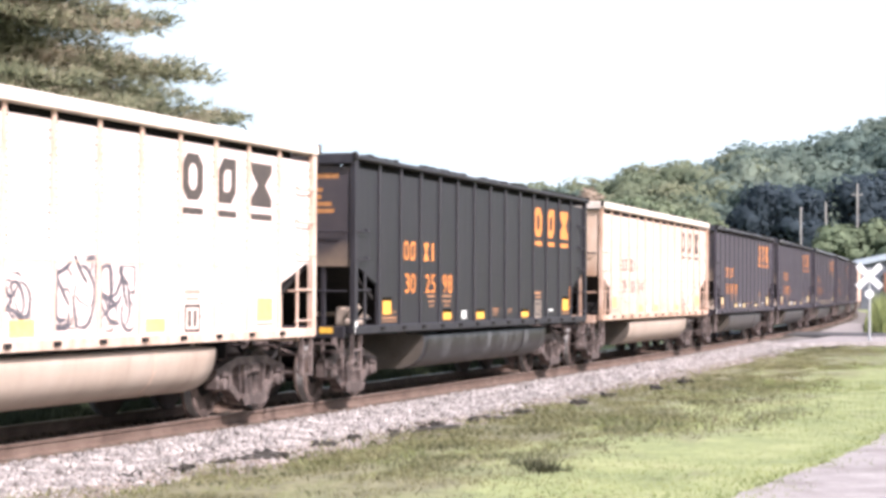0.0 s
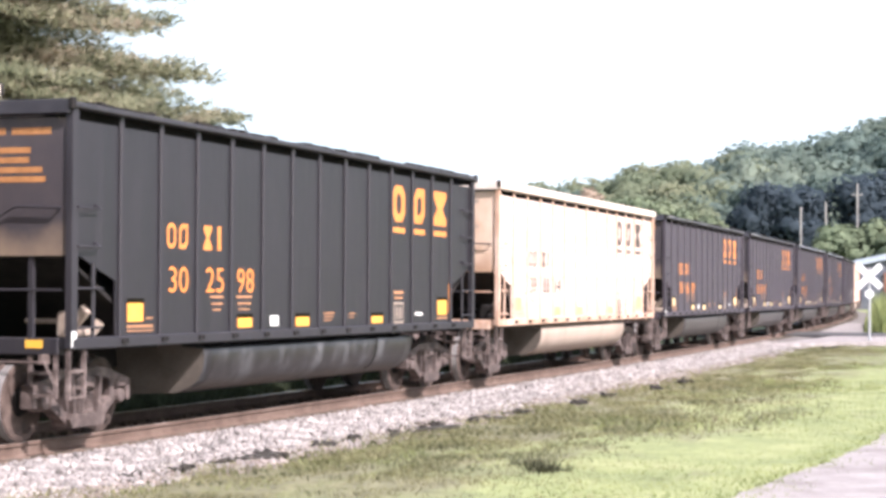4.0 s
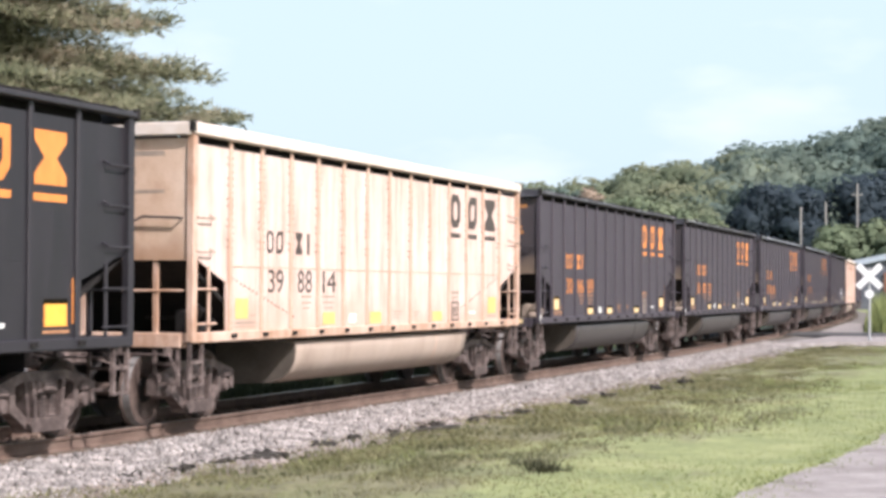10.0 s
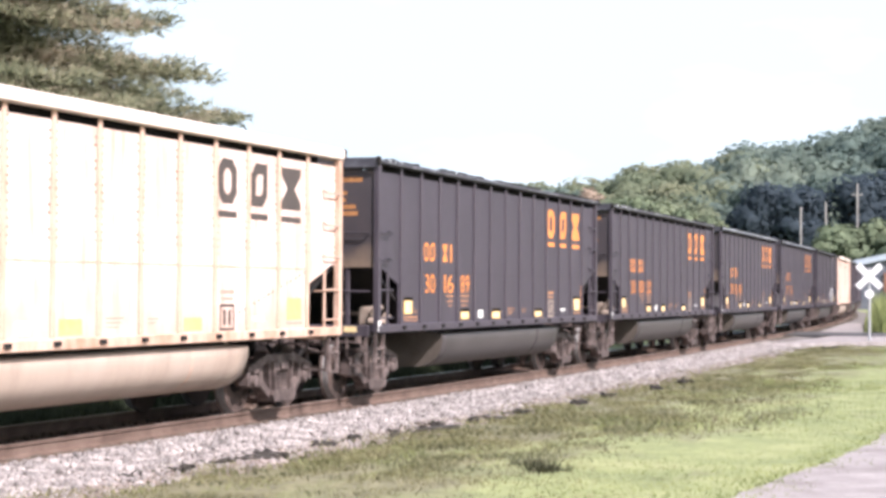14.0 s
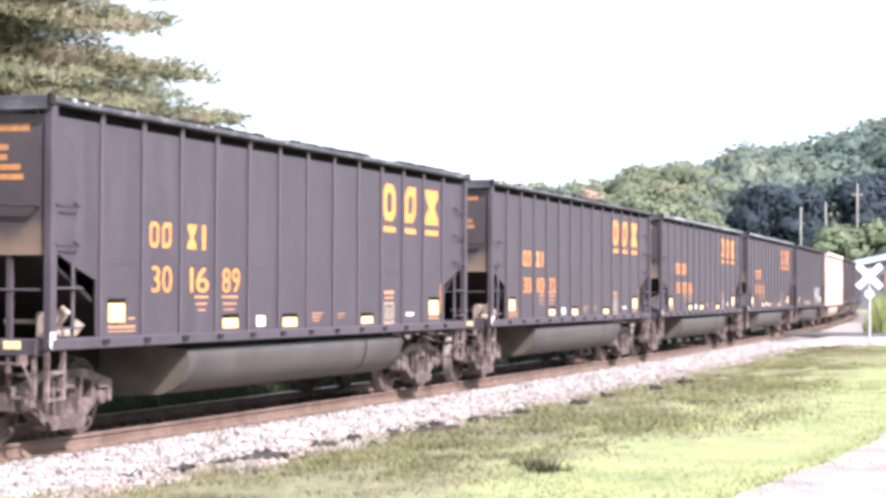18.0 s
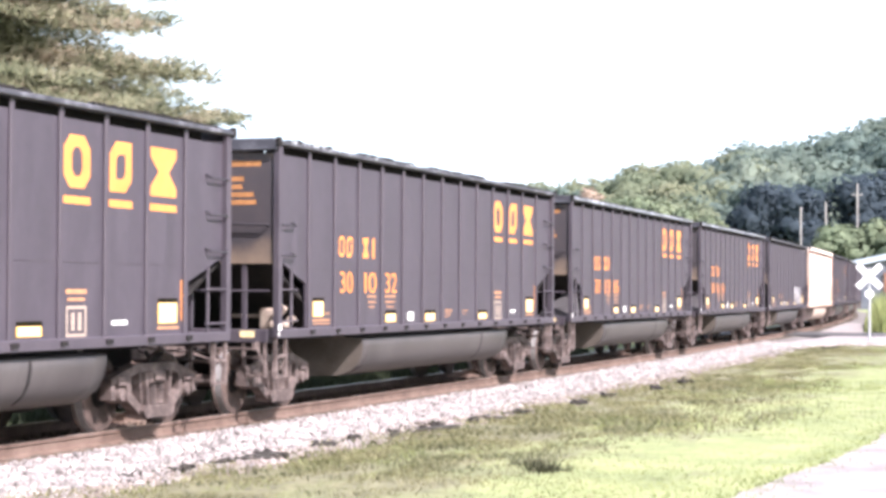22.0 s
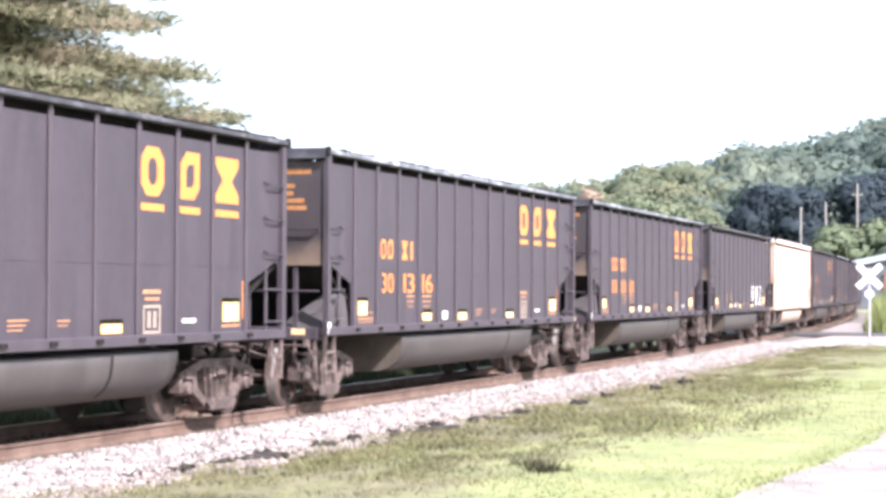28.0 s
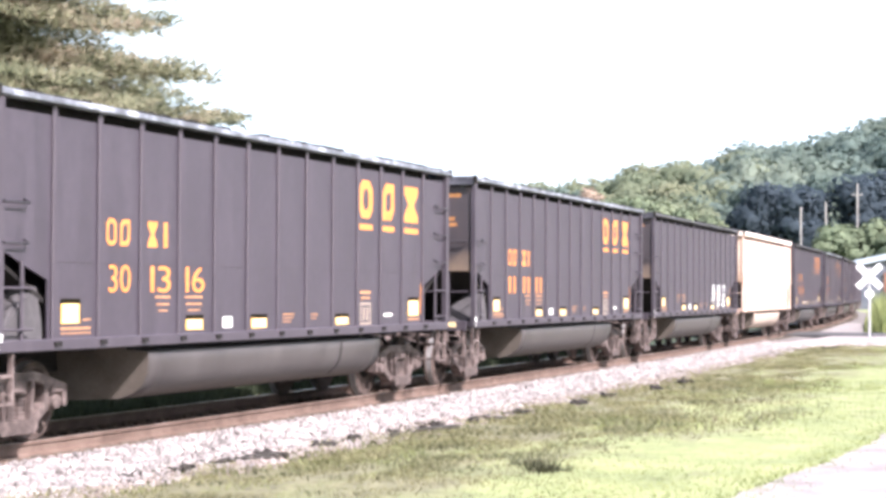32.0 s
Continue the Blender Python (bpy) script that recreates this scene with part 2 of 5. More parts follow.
M["bark"] = material("bark", [(0.06, 0.047, 0.036), (0.13, 0.105, 0.085)], 0.9, scale=4, stretch=(3, 3, 0.5), bump=0.8, fine=0.3)
M["pole_wood"] = material("grey_pole_wood", [(0.25, 0.235, 0.22), (0.36, 0.345, 0.325)], 0.85, scale=3, stretch=(4, 4, 0.3), bump=0.4, fine=0.2)
M["sign_white"] = material("white_sign_paint", [(0.74, 0.74, 0.74), (0.82, 0.82, 0.82)], 0.45, scale=5, fine=0.06)
M["galvanised"] = material("galvanised_post", [(0.36, 0.37, 0.38), (0.50, 0.51, 0.52)], 0.5, 0.4, scale=6, fine=0.15)
M["roof"] = material("pale_metal_roof", [(0.42, 0.48, 0.56), (0.55, 0.60, 0.67)], 0.4, 0.2, scale=1.2, fine=0.1)
M["roof_top"] = material("dark_roof_sheet", [(0.03, 0.032, 0.04), (0.06, 0.062, 0.07)], 0.6, scale=1.0, fine=0.15)
M["wall"] = material("blue_grey_siding", [(0.10, 0.11, 0.14), (0.16, 0.17, 0.20)], 0.8, scale=1.0, fine=0.15)
M["brick_wall"] = material("red_brown_siding", [(0.20, 0.10, 0.07), (0.28, 0.15, 0.11)], 0.85, scale=1.0, fine=0.2)


def rust_towards_sill(m, high=2.75, low_edge=2.12, stain=(0.20, 0.145, 0.105), most=0.32):
    """Rust that creeps up a sheet from its lower edge."""
    n, l = m.node_tree.nodes, m.node_tree.links
    bsdf = n["Principled BSDF"]
    clean = bsdf.inputs["Base Color"].links[0].from_socket
    where = n.new("ShaderNodeTexCoord")
    xyz = n.new("ShaderNodeSeparateXYZ")
    l.new(where.outputs["Object"], xyz.inputs["Vector"])
    blot = n.new("ShaderNodeTexNoise")
    blot.inputs["Scale"].default_value, blot.inputs["Detail"].default_value = 1.6, 6
    l.new(where.outputs["Object"], blot.inputs["Vector"])
    low = n.new("ShaderNodeMapRange")
    low.inputs["From Min"].default_value, low.inputs["From Max"].default_value = high, low_edge
    low.inputs["To Min"].default_value, low.inputs["To Max"].default_value = -0.45, most
    l.new(xyz.outputs["Z"], low.inputs["Value"])
    add = n.new("ShaderNodeMath")
    l.new(low.outputs["Result"], add.inputs[0])
    l.new(blot.outputs["Fac"], add.inputs[1])
    ramp = n.new("ShaderNodeValToRGB")
    ramp.color_ramp.elements[0].position, ramp.color_ramp.elements[1].position = 0.45, 0.85
    l.new(add.outputs[0], ramp.inputs["Fac"])
    mix = n.new("ShaderNodeMixRGB")
    mix.inputs["Color2"].default_value = (*stain, 1)
    l.new(ramp.outputs["Color"], mix.inputs["Fac"])
    l.new(clean, mix.inputs["Color1"])
    l.new(mix.outputs["Color"], bsdf.inputs["Base Color"])


rust_towards_sill(M["dark_end"])
rust_towards_sill(M["tan_end"], stain=(0.36, 0.215, 0.135))
rust_towards_sill(M["tan_rusty"], 2.6, 1.15, (0.50, 0.335, 0.26), 0.24)
rust_towards_sill(M["tan"], 2.3, 1.10, (0.56, 0.41, 0.345), 0.12)


def ground_material():
    """Mown grass, with bare dirt and dead weeds in patches towards the track."""
    m = material("ground_turf", [(0.155, 0.178, 0.076), (0.21, 0.238, 0.098), (0.28, 0.292, 0.137)], 0.95, scale=0.8, bump=0.8, bump_scale=9, fine=0.5, where="World", detail=9.0)
    n, l = m.node_tree.nodes, m.node_tree.links
    bsdf = n["Principled BSDF"]
    grass = bsdf.inputs["Base Color"].links[0].from_socket
    geo = n.new("ShaderNodeNewGeometry")
    patch = n.new("ShaderNodeTexNoise")
    patch.inputs["Scale"].default_value, patch.inputs["Detail"].default_value = 1.0, 8
    drawn = n.new("ShaderNodeMapping")
    drawn.inputs["Scale"].default_value = (1, 0.4, 1)
    l.new(geo.outputs["Position"], drawn.inputs["Vector"])
    l.new(drawn.outputs["Vector"], patch.inputs["Vector"])
    xyz = n.new("ShaderNodeSeparateXYZ")
    l.new(geo.outputs["Position"], xyz.inputs["Vector"])
    near = n.new("ShaderNodeMapRange")
    near.inputs["From Min"].default_value, near.inputs["From Max"].default_value = -4.4, -8.4
    near.inputs["To Min"].default_value, near.inputs["To Max"].default_value = -0.16, 0.26
    l.new(xyz.outputs["X"], near.inputs["Value"])
    beyond = n.new("ShaderNodeMapRange")
    beyond.inputs["From Min"].default_value, beyond.inputs["From Max"].default_value = -15.8, -17.4
    beyond.inputs["To Min"].default_value, beyond.inputs["To Max"].default_value = 0.0, 0.5
    l.new(xyz.outputs["X"], beyond.inputs["Value"])
    less = n.new("ShaderNodeMath")
    less.operation = "SUBTRACT"
    l.new(near.outputs["Result"], less.inputs[0])
    l.new(beyond.outputs["Result"], less.inputs[1])
    add = n.new("ShaderNodeMath")
    l.new(less.outputs[0], add.inputs[0])
    l.new(patch.outputs["Fac"], add.inputs[1])
    ramp = n.new("ShaderNodeValToRGB")
    ramp.color_ramp.elements[0].position, ramp.color_ramp.elements[1].position = 0.46, 0.68
    l.new(add.outputs[0], ramp.inputs["Fac"])
    dirt = n.new("ShaderNodeTexNoise")
    dirt.inputs["Scale"].default_value, dirt.inputs["Detail"].default_value = 6.0, 6
    l.new(geo.outputs["Position"], dirt.inputs["Vector"])
    dcol = n.new("ShaderNodeValToRGB")
    dcol.color_ramp.elements[0].color, dcol.color_ramp.elements[1].color = (0.090, 0.085, 0.048, 1), (0.215, 0.205, 0.115, 1)
    dcol.color_ramp.elements[0].position, dcol.color_ramp.elements[1].position = 0.35, 0.7
    l.new(dirt.outputs["Fac"], dcol.inputs["Fac"])
    mix = n.new("ShaderNodeMixRGB")
    l.new(ramp.outputs["Color"], mix.inputs["Fac"])
    l.new(grass, mix.inputs["Color1"])
    l.new(dcol.outputs["Color"], mix.inputs["Color2"])
    l.new(mix.outputs["Color"], bsdf.inputs["Base Color"])
    return m


M["ground"] = ground_material()

# ------------------------------------------------------------ mesh helpers


def box(bm, x0, x1, y0, y1, z0, z1, soft=0.0):
    got = bmesh.ops.create_cube(bm, size=1.0, matrix=Matrix.Translation(((x0 + x1) / 2, (y0 + y1) / 2, (z0 + z1) / 2)) @ Matrix.Diagonal((abs(x1 - x0), abs(y1 - y0), abs(z1 - z0), 1)))
    if soft:
        edges = list({e for v in got["verts"] for e in v.link_edges})
        bmesh.ops.bevel(bm, geom=edges, offset=soft, segments=1, affect="EDGES")


def rod(bm, a, b, r, seg=8, r2=None):
    a, b = Vector(a), Vector(b)
    d = b - a
    m = Matrix.Translation((a + b) / 2) @ d.to_track_quat("Z", "Y").to_matrix().to_4x4()
    bmesh.ops.create_cone(bm, cap_ends=True, segments=seg, radius1=r, radius2=r if r2 is None else r2, depth=d.length, matrix=m)


def sticks(name, rows, mat, seg=6):
    """One mesh of many tapered sticks, one (from, to, thick, thin) each."""
    a = np.array([r[0][:] for r in rows], float)
    b = np.array([r[1][:] for r in rows], float)
    d = b - a
    d /= np.maximum(np.linalg.norm(d, axis=1), 1e-6)[:, None]
    u = np.cross(d, np.where(np.abs(d[:, 2:]) < 0.9, [[0.0, 0.0, 1.0]], [[1.0, 0.0, 0.0]]))
    u /= np.linalg.norm(u, axis=1)[:, None]
    w = np.cross(d, u)
    k = 2 * np.pi * np.arange(seg) / seg
    ring_ = u[:, None] * np.cos(k)[None, :, None] + w[:, None] * np.sin(k)[None, :, None]
    low = a[:, None] + ring_ * np.array([r[2] for r in rows])[:, None, None]
    high = b[:, None] + ring_ * np.array([r[3] for r in rows])[:, None, None]
    j = (np.arange(seg) + 1) % seg
    return soup(name, np.stack([low, low[:, j], high[:, j], high], 2), 4, mat)


def slab(bm, outline, x0, x1):
    """A plate across x from an outline in (y, z)."""
    low = [bm.verts.new((x0, y, z)) for y, z in outline]
    high = [bm.verts.new((x1, y, z)) for y, z in outline]
    n = len(outline)
    faces = [bm.faces.new(low[::-1]), bm.faces.new(high)]
    for i in range(n):
        faces.append(bm.faces.new((low[i], low[(i + 1) % n], high[(i + 1) % n], high[i])))
    bmesh.ops.recalc_face_normals(bm, faces=faces)


def lathe(bm, profile, seg=28, capped=True):
    """Turns (x, r) about the x axis."""
    rings = []
    for x, r in profile:
        rings.append([bm.verts.new((x, r * math.cos(2 * math.pi * i / seg), r * math.sin(2 * math.pi * i / seg))) for i in range(seg)])
    for a, b in zip(rings, rings[1:]):
        for i in range(seg):
            j = (i + 1) % seg
            bm.faces.new((a[i], a[j], b[j], b[i]))
    if capped:
        bm.faces.new(rings[0][::-1])
        bm.faces.new(rings[-1])
    bmesh.ops.recalc_face_normals(bm, faces=bm.faces[:])


def mesh_of(name, bm, mat, smooth=False):
    me = bpy.data.meshes.new(name)
    bm.to_mesh(me)
    bm.free()
    me.materials.append(mat)
    if smooth:
        for p in me.polygons:
            p.use_smooth = True
    return me


def part(name, bm, mat, parent, label="", smooth=False):
    ob = new(name, bm if isinstance(bm, bpy.types.Mesh) else mesh_of(name, bm, mat, smooth))
    ob.parent = parent
    if label:
        ob["label"] = label
    return ob


def made(draw, *args):
    bm = bmesh.new()
    draw(bm, *args)
    return bm


def boxed(*args):
    return made(box, *args)


def soup(name, verts, faces_n, mat, smooth=False):
    """A mesh from an array of corners, every faces_n corners one face."""
    verts = np.asarray(verts, dtype=np.float32).reshape(-1, 3)
    n = len(verts)
    me = bpy.data.meshes.new(name)
    me.vertices.add(n)
    me.vertices.foreach_set("co", verts.ravel())
    me.loops.add(n)
    me.loops.foreach_set("vertex_index", np.arange(n, dtype=np.int32))
    me.polygons.add(n // faces_n)
    me.polygons.foreach_set("loop_start", np.arange(0, n, faces_n, dtype=np.int32))
    me.update(calc_edges=True)
    me.materials.append(mat)
    return me


def rounded(me, normals):
    """Gives the corners of a mesh the normals of the round crown that they lie on."""
    for p in me.polygons[:1]:
        p.use_smooth = True
    me.polygons.foreach_set("use_smooth", np.ones(len(me.polygons), dtype=bool))
    n = normals / np.maximum(np.linalg.norm(normals, axis=-1, keepdims=True), 1e-6)
    me.normals_split_custom_set(n.reshape(-1, 3).tolist())
    return me


def copies(name, base_v, base_f, mats, mat):
    """One mesh of many copies of a small solid, one (3x3, offset) each."""
    rot, off = mats
    base_v, base_f = np.asarray(base_v, float), np.asarray(base_f, int)
    n = len(rot)
    v = np.einsum("nij,kj->nki", rot, base_v) + off[:, None, :]
    k = len(base_v)
    f = (base_f[None] + (np.arange(n) * k)[:, None, None]).reshape(-1, base_f.shape[1])
    me = bpy.data.meshes.new(name)
    me.vertices.add(n * k)
    me.vertices.foreach_set("co", v.astype(np.float32).ravel())
    me.loops.add(f.size)
    me.loops.foreach_set("vertex_index", f.astype(np.int32).ravel())
    me.polygons.add(len(f))
    me.polygons.foreach_set("loop_start", np.arange(0, f.size, f.shape[1], dtype=np.int32))
    me.update(calc_edges=True)
    me.materials.append(mat)
    return me


rng = np.random.default_rng(7)


def turns(n, sizes):
    """n random turns times sizes (n, 3)."""
    q = rng.normal(size=(n, 4))
    q /= np.linalg.norm(q, axis=1)[:, None]
    w, x, y, z = q.T
    r = np.stack([1 - 2 * (y * y + z * z), 2 * (x * y - z * w), 2 * (x * z + y * w), 2 * (x * y + z * w), 1 - 2 * (x * x + z * z), 2 * (y * z - x * w), 2 * (x * z - y * w), 2 * (y * z + x * w), 1 - 2 * (x * x + y * y)], 1).reshape(n, 3, 3)
    return r * sizes[:, None, :]


# ------------------------------------------------------------ the track's line
TRACK_X, BEND, BEND_FROM = -12.281, 0.000785, 20.14
PITCH_CAR = 16.18
ROLLED = (-25.977, -40.208, -2.125, 4.673, 1.0495, -1.8645)


def line(s, off=0.0):
    """Place and heading of the track at s metres along it, off metres towards the road."""
    u = max(s - BEND_FROM, 0.0)
    a = BEND * u
    x = TRACK_X - (1 - math.cos(a)) / BEND + off * math.cos(a)
    y = min(s, BEND_FROM) + math.sin(a) / BEND + off * math.sin(a)
    return x, y, a


def rolled(t):
    """Where the train's first coupler is along the track at t seconds."""
    u = (t - 16) / 16
    return sum(c * u ** i for i, c in enumerate(ROLLED))


# ------------------------------------------------------------ ground, track bed, roads
GROUND_Z = -0.30


def hill_top(az):
    """Height of the woods' outline over the azimuth in degrees."""
    return float(np.interp(az, [-60, -38, -24, -18, -15.8, -14.1, -13.55, -13.2, -12.9, -12.1, -11.4, -10.8, -10.2, -9.7, -9.1, -8.3, -7.7, -7.2, -6.4, -5.8, 0, 8, 20, 40], [8, 13, 18, 19.6, 19.8, 20.2, 20.6, 23.4, 24.2, 23.2, 24.4, 25.2, 26.6, 27.5, 27.1, 27.5, 28.6, 30.6, 31.7, 33.2, 41, 39, 32, 16]))


def ground_height(x, y):
    r = math.hypot(x, y)
    az = math.degrees(math.atan2(x, y))
    z = GROUND_Z
    if r > 250 and -62 < az < 42:
        k = min(1.0, (r - 250) / 130.0)
        k = k * k * (3 - 2 * k)
        fade = min(1.0, max(0.0, (42 - az) / 10), 1.0) * min(1.0, (az + 62) / 10)
        z += k * (hill_top(az) - 10.2) * fade
        if r > 520:
            z -= (r - 520) * 0.004
    if r < 120:
        z += 0.05 * noise.noise((x * 0.25, y * 0.25, 0.3)) * (0.3 if x > -4.6 else 1 if x > -9.5 or x < -15.5 else 0.2)
    return z


def make_ground():
    xs = np.concatenate([-np.geomspace(2600, 62, 26), np.linspace(-60, 30, 91), np.geomspace(32, 2600, 26)])
    ys = np.concatenate([-np.geomspace(2600, 22, 16), np.linspace(-20, 110, 105), np.geomspace(113, 3000, 60)])
    v = [(x, y, ground_height(x, y)) for y in ys for x in xs]
    w = len(xs)
    f = [(j * w + i, j * w + i + 1, (j + 1) * w + i + 1, (j + 1) * w + i) for j in range(len(ys) - 1) for i in range(w - 1)]
    me = bpy.data.meshes.new("ground")
    me.from_pydata(v, [], f)
    me.materials.append(M["ground"])
    for p in me.polygons:
        p.use_smooth = True
    tagged(new("ground", me), "mown green grass with bare dirt patches beside the track", "ground", kind="structure")


make_ground()


def strip(name, stations, profile, mat, smooth=False):
    """A long solid swept along the track, with the profile (off, z) closed."""
    bm = bmesh.new()
    rows = []
    for s in stations:
        row = []
        for off, z in profile:
            x, y, _ = line(s, off)
            row.append(bm.verts.new((x, y, z)))
        rows.append(row)
    n = len(profile)
    for a, b in zip(rows, rows[1:]):
        for i in range(n):
            j = (i + 1) % n
            bm.faces.new((a[i], a[j], b[j], b[i]))
    bm.faces.new(rows[0])
    bm.faces.new(rows[-1][::-1])
    bmesh.ops.recalc_face_normals(bm, faces=bm.faces[:])
    return mesh_of(name, bm, mat, smooth)


STATIONS = list(np.arange(-60, 120, 3.0)) + list(np.arange(120, 420, 6.0))
bed = new("track_bed", strip("track_bed", STATIONS, [(-3.3, -0.5), (-2.4, -0.25), (-1.5, -0.18), (1.5, -0.18), (2.4, -0.26), (3.3, -0.5)], M["ballast"]))
tagged(bed, "bed of pale grey crushed stone under the rails", "track bed", kind="structure")
RAIL = [(-0.07, -0.172), (0.07, -0.172), (0.065, -0.155), (0.012, -0.135), (0.012, -0.045), (0.036, -0.035), (0.036, -0.008), (0.028, 0.0), (-0.028, 0.0), (-0.036, -0.008), (-0.036, -0.035), (-0.012, -0.045), (-0.012, -0.135), (-0.065, -0.155)]
for side in (-1, 1):
    rail = new("rail", strip("rail", STATIONS, [(side * 0.755 + o, z) for o, z in RAIL], M["rail"]))
    tagged(rail, "rust-brown steel rail with a polished head on wooden ties", "rail", "rails of the track", kind="structure")
    head = strip("rail_head", STATIONS, [(side * 0.755 + o, z) for o, z in ((-0.027, 0.0005), (0.027, 0.0005), (0.027, 0.002), (-0.027, 0.002))], M["railhead"])
    part("running_surface", head, None, rail, "shiny worn running surface")


def make_ties():
    track = tagged(new("track_ties"), "dark weathered wooden ties half buried in stone", "ties", kind="structure")
    me = mesh_of("tie", boxed(-1.3, 1.3, -0.11, 0.11, -0.34, -0.158, 0.008), M["tie"])
    rest_v, rest_f = [], []
    for i in range(620):
        s = -20 + i * 0.53
        x, y, a = line(s)
        m = pose(x, y, 0.001 * (i % 5), 0, 0, math.degrees(a) + 1.2 * math.sin(i * 7.1))
        if 14 < s < 95:
            ob = part("tie", me, None, track)
            ob.matrix_basis = m
        else:
            k = len(rest_v)
            rest_v += [m @ Vector(c) for c in ((-1.3, -0.11, -0.34), (1.3, -0.11, -0.34), (1.3, 0.11, -0.34), (-1.3, 0.11, -0.34), (-1.3, -0.11, -0.158), (1.3, -0.11, -0.158), (1.3, 0.11, -0.158), (-1.3, 0.11, -0.158))]
            rest_f += [tuple(k + q for q in f) for f in ((0, 3, 2, 1), (4, 5, 6, 7), (0, 1, 5, 4), (1, 2, 6, 5), (2, 3, 7, 6), (3, 0, 4, 7))]
    far = bpy.data.meshes.new("far_ties")
    far.from_pydata(rest_v, [], rest_f)
    far.materials.append(M["tie"])
    tagged(part("far_ties", far, None, track), kind="stuff")


make_ties()


def flat(name, outline, z, thick, mat, label, category):
    bm = bmesh.new()
    top = [bm.verts.new((x, y, z)) for x, y in outline]
    low = [bm.verts.new((x, y, z - thick)) for x, y in outline]
    n = len(outline)
    fs = [bm.faces.new(top), bm.faces.new(low[::-1])]
    for i in range(n):
        fs.append(bm.faces.new((top[i], low[i], low[(i + 1) % n], top[(i + 1) % n])))
    bmesh.ops.recalc_face_normals(bm, faces=fs)
    ob = new(name, mesh_of(name, bm, mat))
    return tagged(ob, label, category, kind="structure")


wavy = [(-3.36 + 0.046 * (min(max(y, 10), 45) - 18.9) + 0.06 * math.sin(y * 0.31) + 0.14 * noise.noise((0.5, y * 0.5, 0)) + 0.05 * noise.noise((2.5, y * 3.1, 0)), y) for y in np.arange(-30, 84, 0.25)]
flat("gravel_drive", [(4.5, -30), (4.5, 83)] + wavy[::-1], GROUND_Z + 0.022, 0.4, M["gravel"], "pale grey gravel drive along the grass verge", "drive")
flat("road", [(-90, 86.0), (60, 84.0), (60, 90.5), (-90, 92.5)], -0.10, 0.5, M["asphalt"], "narrow dark asphalt road across the track", "road")
flat("gravel_apron", [(-11.2, 70.0), (-9.2, 74.5), (-4, 79.5), (60, 79.5), (60, 83.9), (-11.0, 84.8)], -0.13, 0.4, M["gravel"], "pale gravel apron beside the road crossing", "gravel")
flat("gravel_shoulder", [(-12.6, 92.1), (-10.5, 92.0), (-12.0, 105), (-14.3, 124), (-15.4, 124)], -0.16, 0.4, M["gravel"], "pale gravel shoulder between track and weeds", "gravel")

# ------------------------------------------------------------ coal cars
HALF, SIDE_X, CHORD_X = 7.30, 1.50, 1.60
SILL_LOW, SILL_TOP, CHORD_LOW, CHORD_TOP = 1.06, 1.19, 3.685, 3.84
SHEET_TOP = 3.578
RIBS = [-6.10 + 12.2 * i / 12 for i in range(13)]
AXLES = (-7.059, -5.281, 5.281, 7.059)
WHEEL_R = 0.457


def side_outline(top):
    e = 6.32
    front = [(-HALF, top), (-HALF, 2.12), (-7.02, 2.10), (-6.72, 1.99), (-e + 0.11, 1.83), (-e + 0.12, SILL_TOP)]
    return front + [(-y, z) for y, z in front[::-1]]


def ring(x, y0, y1, z0, z1, cut, sy, sz):
    """A hollow block with cut corners, sy and sz thick."""
    bm = bmesh.new()
    loops = []
    for a, b, c, d, k in ((y0, y1, z0, z1, cut), (y0 + sy, y1 - sy, z0 + sz, z1 - sz, cut * 0.5)):
        loops.append([bm.verts.new((x, *q)) for q in ((a, c + k), (a + k, c), (b - k, c), (b, c + k), (b, d - k), (b - k, d), (a + k, d), (a, d - k))])
    for i in range(8):
        j = (i + 1) % 8
        bm.faces.new((loops[0][i], loops[0][j], loops[1][j], loops[1][i]))
    return bm


def slanted(x, y0, y1, z0, z1, lean, s):
    """A block with two opposite corners cut and a leaning slot."""
    ym, zm = (y0 + y1) / 2, (z0 + z1) / 2
    outer = [(y0, z0), (y1 - lean, z0), (y1, z0 + lean), (y1, z1), (y0 + lean, z1), (y0, z1 - lean)]
    bm = bmesh.new()
    o = [bm.verts.new((x, *q)) for q in outer]
    i = [bm.verts.new((x, ym + (y - ym) * (1 - 2 * s / (y1 - y0)), zm + (z - zm) * (1 - 2 * s / (z1 - z0)))) for y, z in outer]
    for k in range(6):
        j = (k + 1) % 6
        bm.faces.new((o[k], o[j], i[j], i[k]))
    return bm


def waisted(x, y0, y1, z0, z1, waist, foot):
    """A solid block drawn in at its middle."""
    ym, zm = (y0 + y1) / 2, (z0 + z1) / 2
    bm = bmesh.new()
    mid = [bm.verts.new((x, ym - waist, zm)), bm.verts.new((x, ym + waist, zm))]
    for z, zf in ((z0, z0 + foot), (z1, z1 - foot)):
        q = [bm.verts.new((x, *c)) for c in ((y0, z), (y1, z), (y1, zf), (y0, zf))]
        bm.faces.new(q)
        bm.faces.new((q[3], q[2], mid[1], mid[0]))
    return bm


